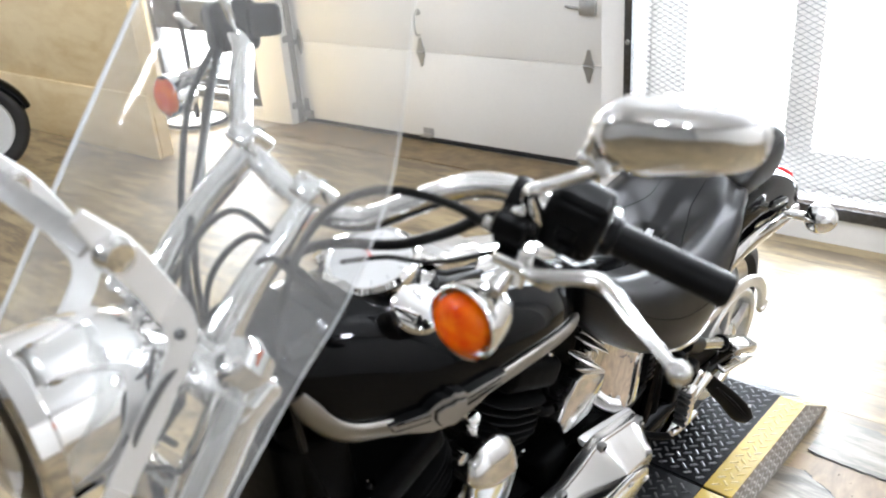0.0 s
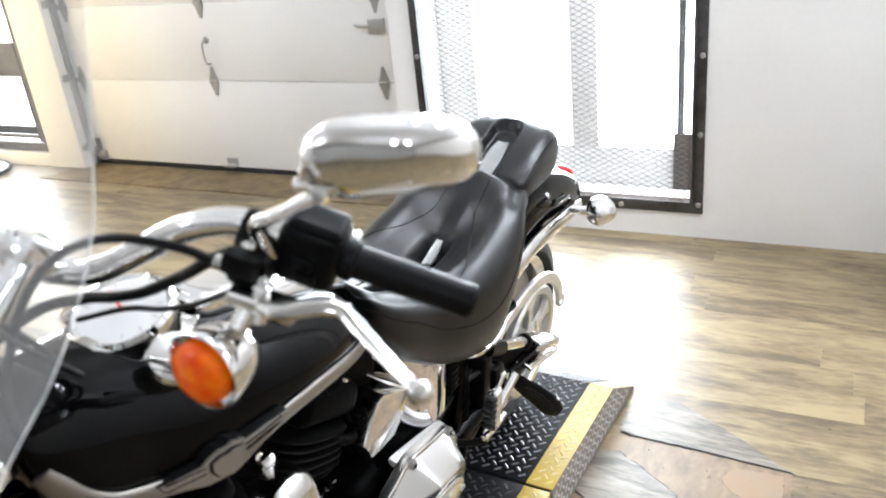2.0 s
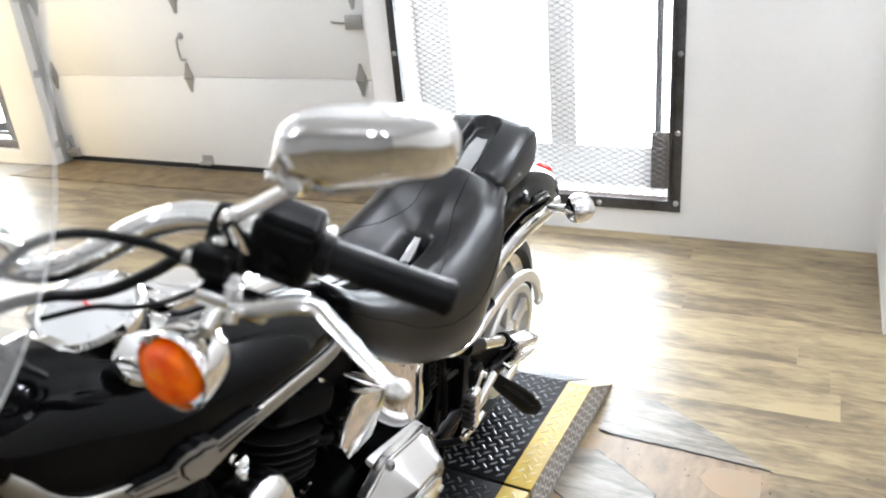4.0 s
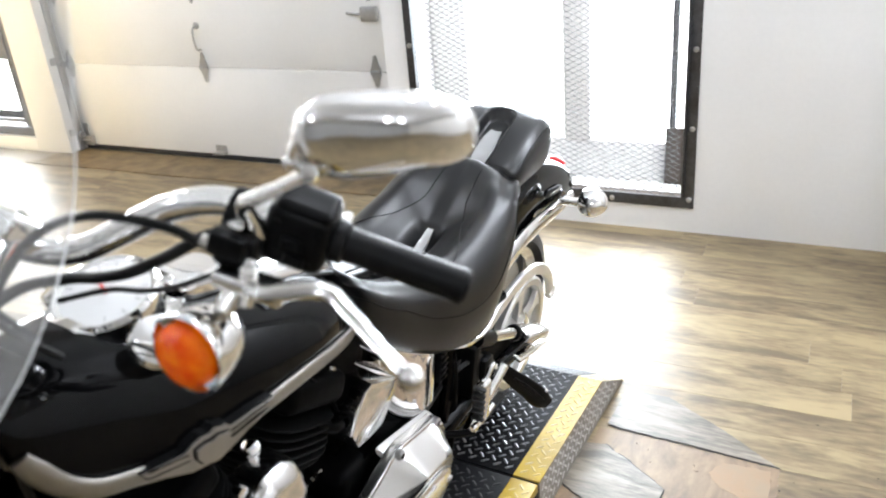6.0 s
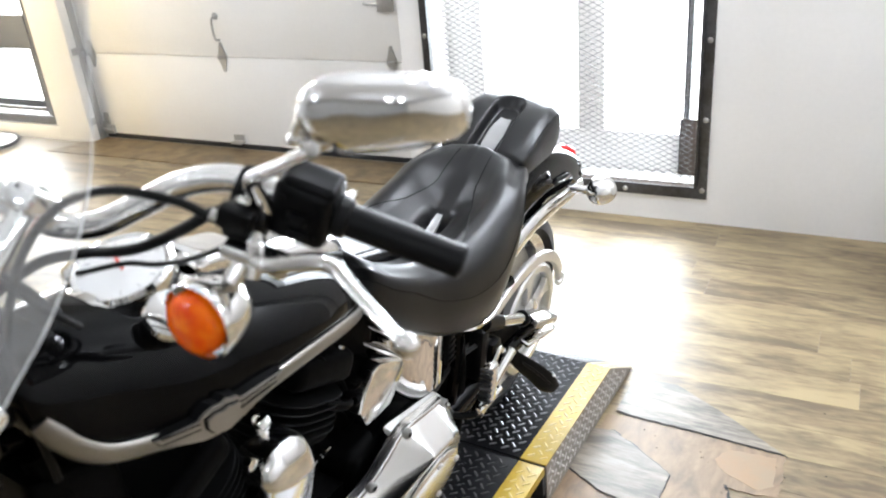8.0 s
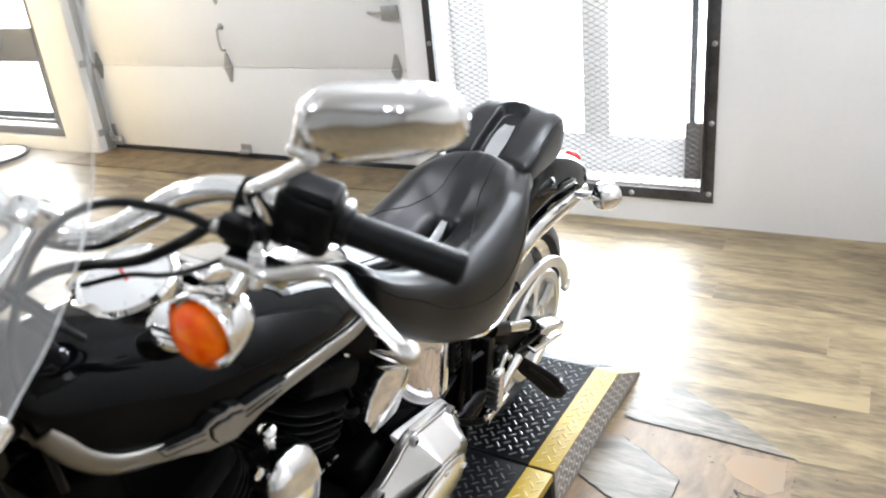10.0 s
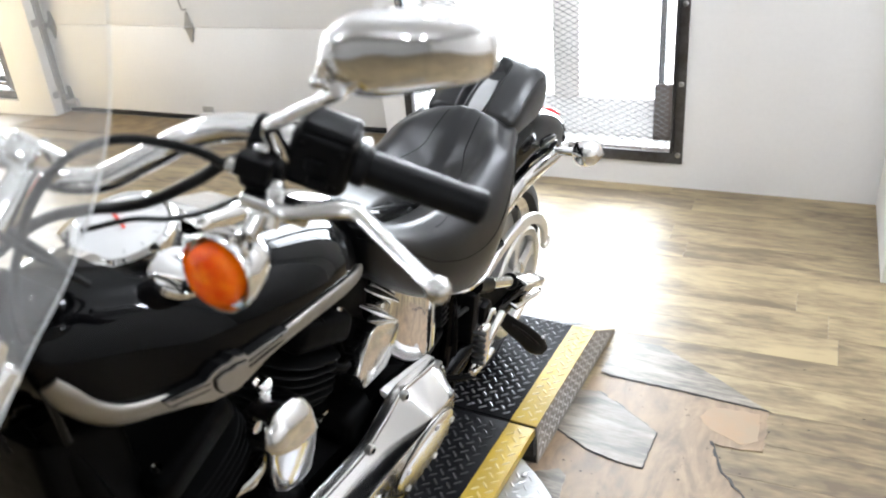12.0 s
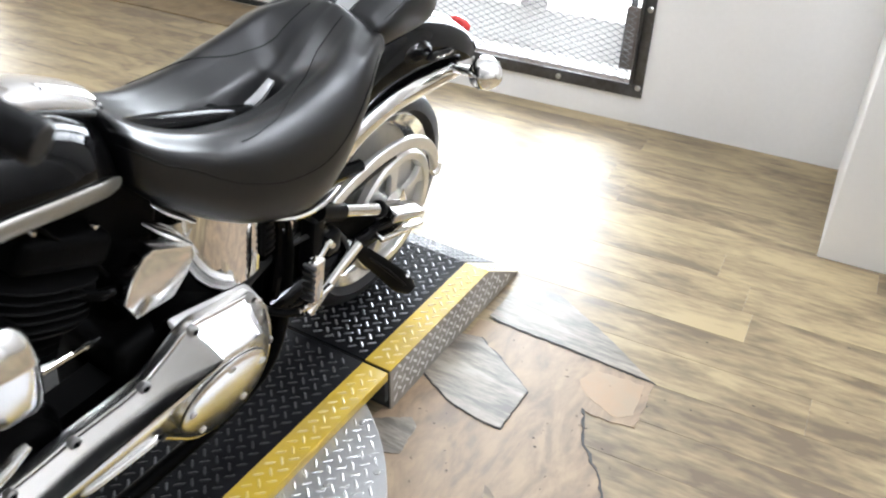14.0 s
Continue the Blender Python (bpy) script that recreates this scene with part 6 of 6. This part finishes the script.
# ceiling fittings
for cu, cv in CLUSTERS:
    cl = thing("ceiling_light", "black two-lamp track light hanging from the ceiling", "ceiling light", ROOM @ pose(cu, cv, H), "ceiling lights")
    part("track", box(-0.26, 0.26, -0.018, 0.018, -0.04, 0.0, 0.004), M_BLACK, cl)
    for du, dv in ((-0.16, 0.0), (0.16, 0.04)):
        st_ = part("stem", tube([(du, dv * 0.3, -0.04), (du, dv, -0.20)], 0.008, 8, 1), M_BLACK, cl)
        part("lamp_cap", lathe([(0, -0.20), (0.03, -0.20), (0.045, -0.24), (0.045, -0.30), (0.040, -0.30), (0.038, -0.25), (0, -0.23)], 20, pose(du, dv, 0)), M_BLACK, st_)

# ---- torn patch of the floor ----


def patch(name, outline, z0, z1, material, label, rough=0.0):
    """A thin sheet with a ragged outline, in stand coordinates."""
    pts = []
    n = len(outline)
    for i in range(n):
        a, b = Vector(outline[i]), Vector(outline[(i + 1) % n])
        k = max(1, int((b - a).length / 0.014)) if rough else 1
        for q in range(k):
            p = a.lerp(b, q / k)
            if q:
                p += Vector((noise.noise((p.x * 45, p.y * 45, 1)) + 0.5 * noise.noise((p.x * 130, p.y * 130, 3)), noise.noise((p.x * 45, p.y * 45, 7)) + 0.5 * noise.noise((p.x * 130, p.y * 130, 5)))) * rough
            pts.append(p)
    bm = bmesh.new()
    rings([[Vector((p.x, p.y, z0)) for p in pts], [Vector((p.x, p.y, z1)) for p in pts]], bm=bm)
    return tagged(part(name, bm, material, floor, label, 30, ROOM.inverted()), kind="")


patch("bare_subfloor", [(-0.66, 2.17), (-0.585, 2.185), (-0.385, 2.185), (-0.118, 2.181), (-0.108, 2.0), (-0.165, 1.985), (-0.243, 1.985), (-0.20, 1.88), (-0.108, 1.78), (-0.07, 1.72), (-0.02, 1.58), (0.02, 1.40), (0.0, 1.15), (-0.12, 0.95), (-0.45, 0.9), (-0.60, 1.2), (-0.70, 1.5), (-0.69, 1.9), (-0.66, 2.05)], 0.0005, 0.0030, M_SUB, "bare subfloor smeared with old glue", 0.010)
patch("glue_stain", [(-0.27, 2.15), (-0.14, 2.165), (-0.125, 2.04), (-0.16, 2.005), (-0.26, 2.04), (-0.30, 2.09)], 0.0031, 0.0036, M_ORANGE_GLUE, "orange glue stain", 0.008)
# dark sheets like this one paint the shadow round the torn flaps
patch("torn_vinyl_shadow", [(-0.695, 1.888), (-0.64, 1.8585), (-0.57, 1.8225), (-0.47, 1.8025), (-0.3955, 1.8045), (-0.3955, 1.967), (-0.45, 2.005), (-0.61, 2.10), (-0.67, 2.08)], 0.0031, 0.0052, M_EDGE_SHADOW, "dark strip painted as the shadow along torn vinyl", 0.006)
patch("torn_vinyl", [(-0.69, 1.892), (-0.64, 1.862), (-0.57, 1.826), (-0.47, 1.806), (-0.399, 1.808), (-0.399, 1.966), (-0.45, 2.000), (-0.61, 2.095), (-0.67, 2.08)], 0.0053, 0.0075, M_TORN, "curled grey flap of torn vinyl plank", 0.005)
patch("torn_vinyl", [(-0.64, 2.20), (-0.585, 2.190), (-0.385, 2.192), (-0.128, 2.187), (-0.30, 2.30), (-0.50, 2.41), (-0.64, 2.40)], 0.0040, 0.0062, M_TORN, "grey flap of torn vinyl plank", 0.003)
patch("torn_vinyl_shadow", [(-0.64, 2.192), (-0.585, 2.185), (-0.385, 2.1865), (-0.112, 2.182), (-0.125, 2.19), (-0.385, 2.20), (-0.60, 2.21)], 0.0031, 0.0040, M_EDGE_SHADOW, "dark strip painted as the shadow along torn vinyl", 0.004)
patch("torn_vinyl_shadow", [(-0.252, 1.99), (-0.243, 1.99), (-0.20, 1.888), (-0.115, 1.79), (-0.07, 1.70), (-0.05, 1.60), (-0.02, 1.45), (-0.023, 1.45), (-0.056, 1.60), (-0.077, 1.70), (-0.121, 1.79), (-0.206, 1.884)], 0.0032, 0.0048, M_EDGE_SHADOW, "dark strip painted as the shadow along torn vinyl", 0.008)
patch("torn_vinyl", [(-0.61, 1.72), (-0.582, 1.70), (-0.57, 1.60), (-0.66, 1.55), (-0.70, 1.66)], 0.0032, 0.0052, M_TORN, "scrap of grey vinyl left on the subfloor", 0.004)
patch("torn_vinyl", [(-0.345, 1.63), (-0.31, 1.61), (-0.22, 1.45), (-0.19, 1.30), (-0.24, 1.28), (-0.27, 1.44)], 0.0032, 0.0048, M_PLANK, "strip of wood-look vinyl left on the subfloor", 0.006)
patch("torn_vinyl", [(-0.43, 1.53), (-0.405, 1.53), (-0.35, 1.36), (-0.385, 1.35)], 0.0032, 0.0046, M_TORN, "strip of grey vinyl left on the subfloor", 0.005)

cv_, cf_ = [], []
crng = random.Random(9)
for _ in range(110):
    cx, cy = crng.uniform(-0.62, -0.05), crng.uniform(1.15, 2.16)
    r_ = crng.uniform(0.0012, 0.0042) * (1.4 if crng.random() < 0.1 else 1)
    k = len(cv_)
    for q in range(5):
        a_ = q * math.tau / 5 + crng.random()
        cv_.append((cx + r_ * math.cos(a_), cy + r_ * 0.7 * math.sin(a_), 0.0032))
    cv_.append((cx, cy, 0.0032 + r_ * 0.6))
    cf_ += [(k + q, k + (q + 1) % 5, k + 5) for q in range(5)]
cme = bpy.data.meshes.new("floor_crumbs")
cme.from_pydata(cv_, [], cf_)
cme.materials.append(M_CRUMB)
tagged(new("floor_crumbs", cme), "dark crumbs of glue and grit on the bare subfloor", "debris", "", "stuff")

sv_, sf_ = [], []
for _ in range(90):
    cx, cy = crng.uniform(-0.1, 1.7), crng.uniform(1.0, 3.3)
    r_ = crng.uniform(0.001, 0.0045)
    k = len(sv_)
    for q in range(5):
        a_ = q * math.tau / 5 + crng.random()
        sv_.append((cx + r_ * 1.4 * math.cos(a_), cy + r_ * 0.7 * math.sin(a_), 0.0001))
    sv_.append((cx, cy, 0.0002 + r_ * 0.3))
    sf_ += [(k + q, k + (q + 1) % 5, k + 5) for q in range(5)]
sme = bpy.data.meshes.new("floor_specks")
sme.from_pydata(sv_, [], sf_)
sme.materials.append(M_CRUMB)
tagged(new("floor_specks", sme), "dark specks of grit scattered on the vinyl planks", "debris", "", "stuff")

# worn brown sheet before the door
sill_pts = [(-5.20, 0.40), (-5.22, 0.14), (-5.30, 0.05), (-5.02, 0.045), (-4.6, 0.062), (-4.1, 0.055), (-3.6, 0.068), (-3.0, 0.058), (-2.5, 0.064), (-2.31, 0.06), (-2.31, 0.40)]
patch("worn_threshold", [(ROOM @ Vector((u_, v_, 0)))[:2] for u_, v_ in sill_pts], 0.0002, 0.0060, M_SILL, "worn brown sheet flooring before the garage door", 0.010)

# ---- vinyl planks, nearest the camera's way first ----
PW, PL = 0.152, 1.22


def plank_mesh(length):
    me = bpy.data.meshes.new("plank")
    w, h, t = PW / 2 - 0.0002, length / 2 - 0.0002, 0.0005
    v, f = [], []
    for z, i in ((-0.0035, 0.0), (-t, 0.0), (0.0, t)):
        v += [(-h + i, -w + i, z), (h - i, -w + i, z), (h - i, w - i, z), (-h + i, w - i, z)]
    f = [(8, 9, 10, 11)] + [(a + k, a + (k + 1) % 4, a + 4 + (k + 1) % 4, a + 4 + k) for a in (0, 4) for k in range(4)]
    me.from_pydata(v, [], f)
    me.materials.append(M_PLANK)
    return me


whole = plank_mesh(PL)
rest_v, rest_f = [], []
count = 0
rng = random.Random(4)
row = 0
v = 0.07 - PW / 2
while v > V0:
    first = rng.uniform(0.25, 1.0) * PL
    u = U1
    while u > U0 + 0.05:
        length = min(first if u == U1 else PL, u - U0)
        cu = u - length / 2
        if count < 290 and length == PL and v > -4.3 and -7.2 < cu < 2.2:
            pk = new("plank", whole)
            pk.parent = floor
            pk.matrix_basis = pose(cu, v, 0)
            count += 1
        else:
            k = len(rest_v)
            for q in whole.vertices:
                rest_v.append((q.co.x * length / PL + cu, q.co.y + v, q.co.z))
            rest_f += [tuple(i + k for i in p.vertices) for p in whole.polygons]
        u -= length
    v -= PW
    row += 1
rm = bpy.data.meshes.new("planks_beyond")
rm.from_pydata(rest_v, [], rest_f)
rm.materials.append(M_PLANK)
pr = new("planks_beyond", rm)
pr.parent = floor
tagged(pr, kind="stuff")
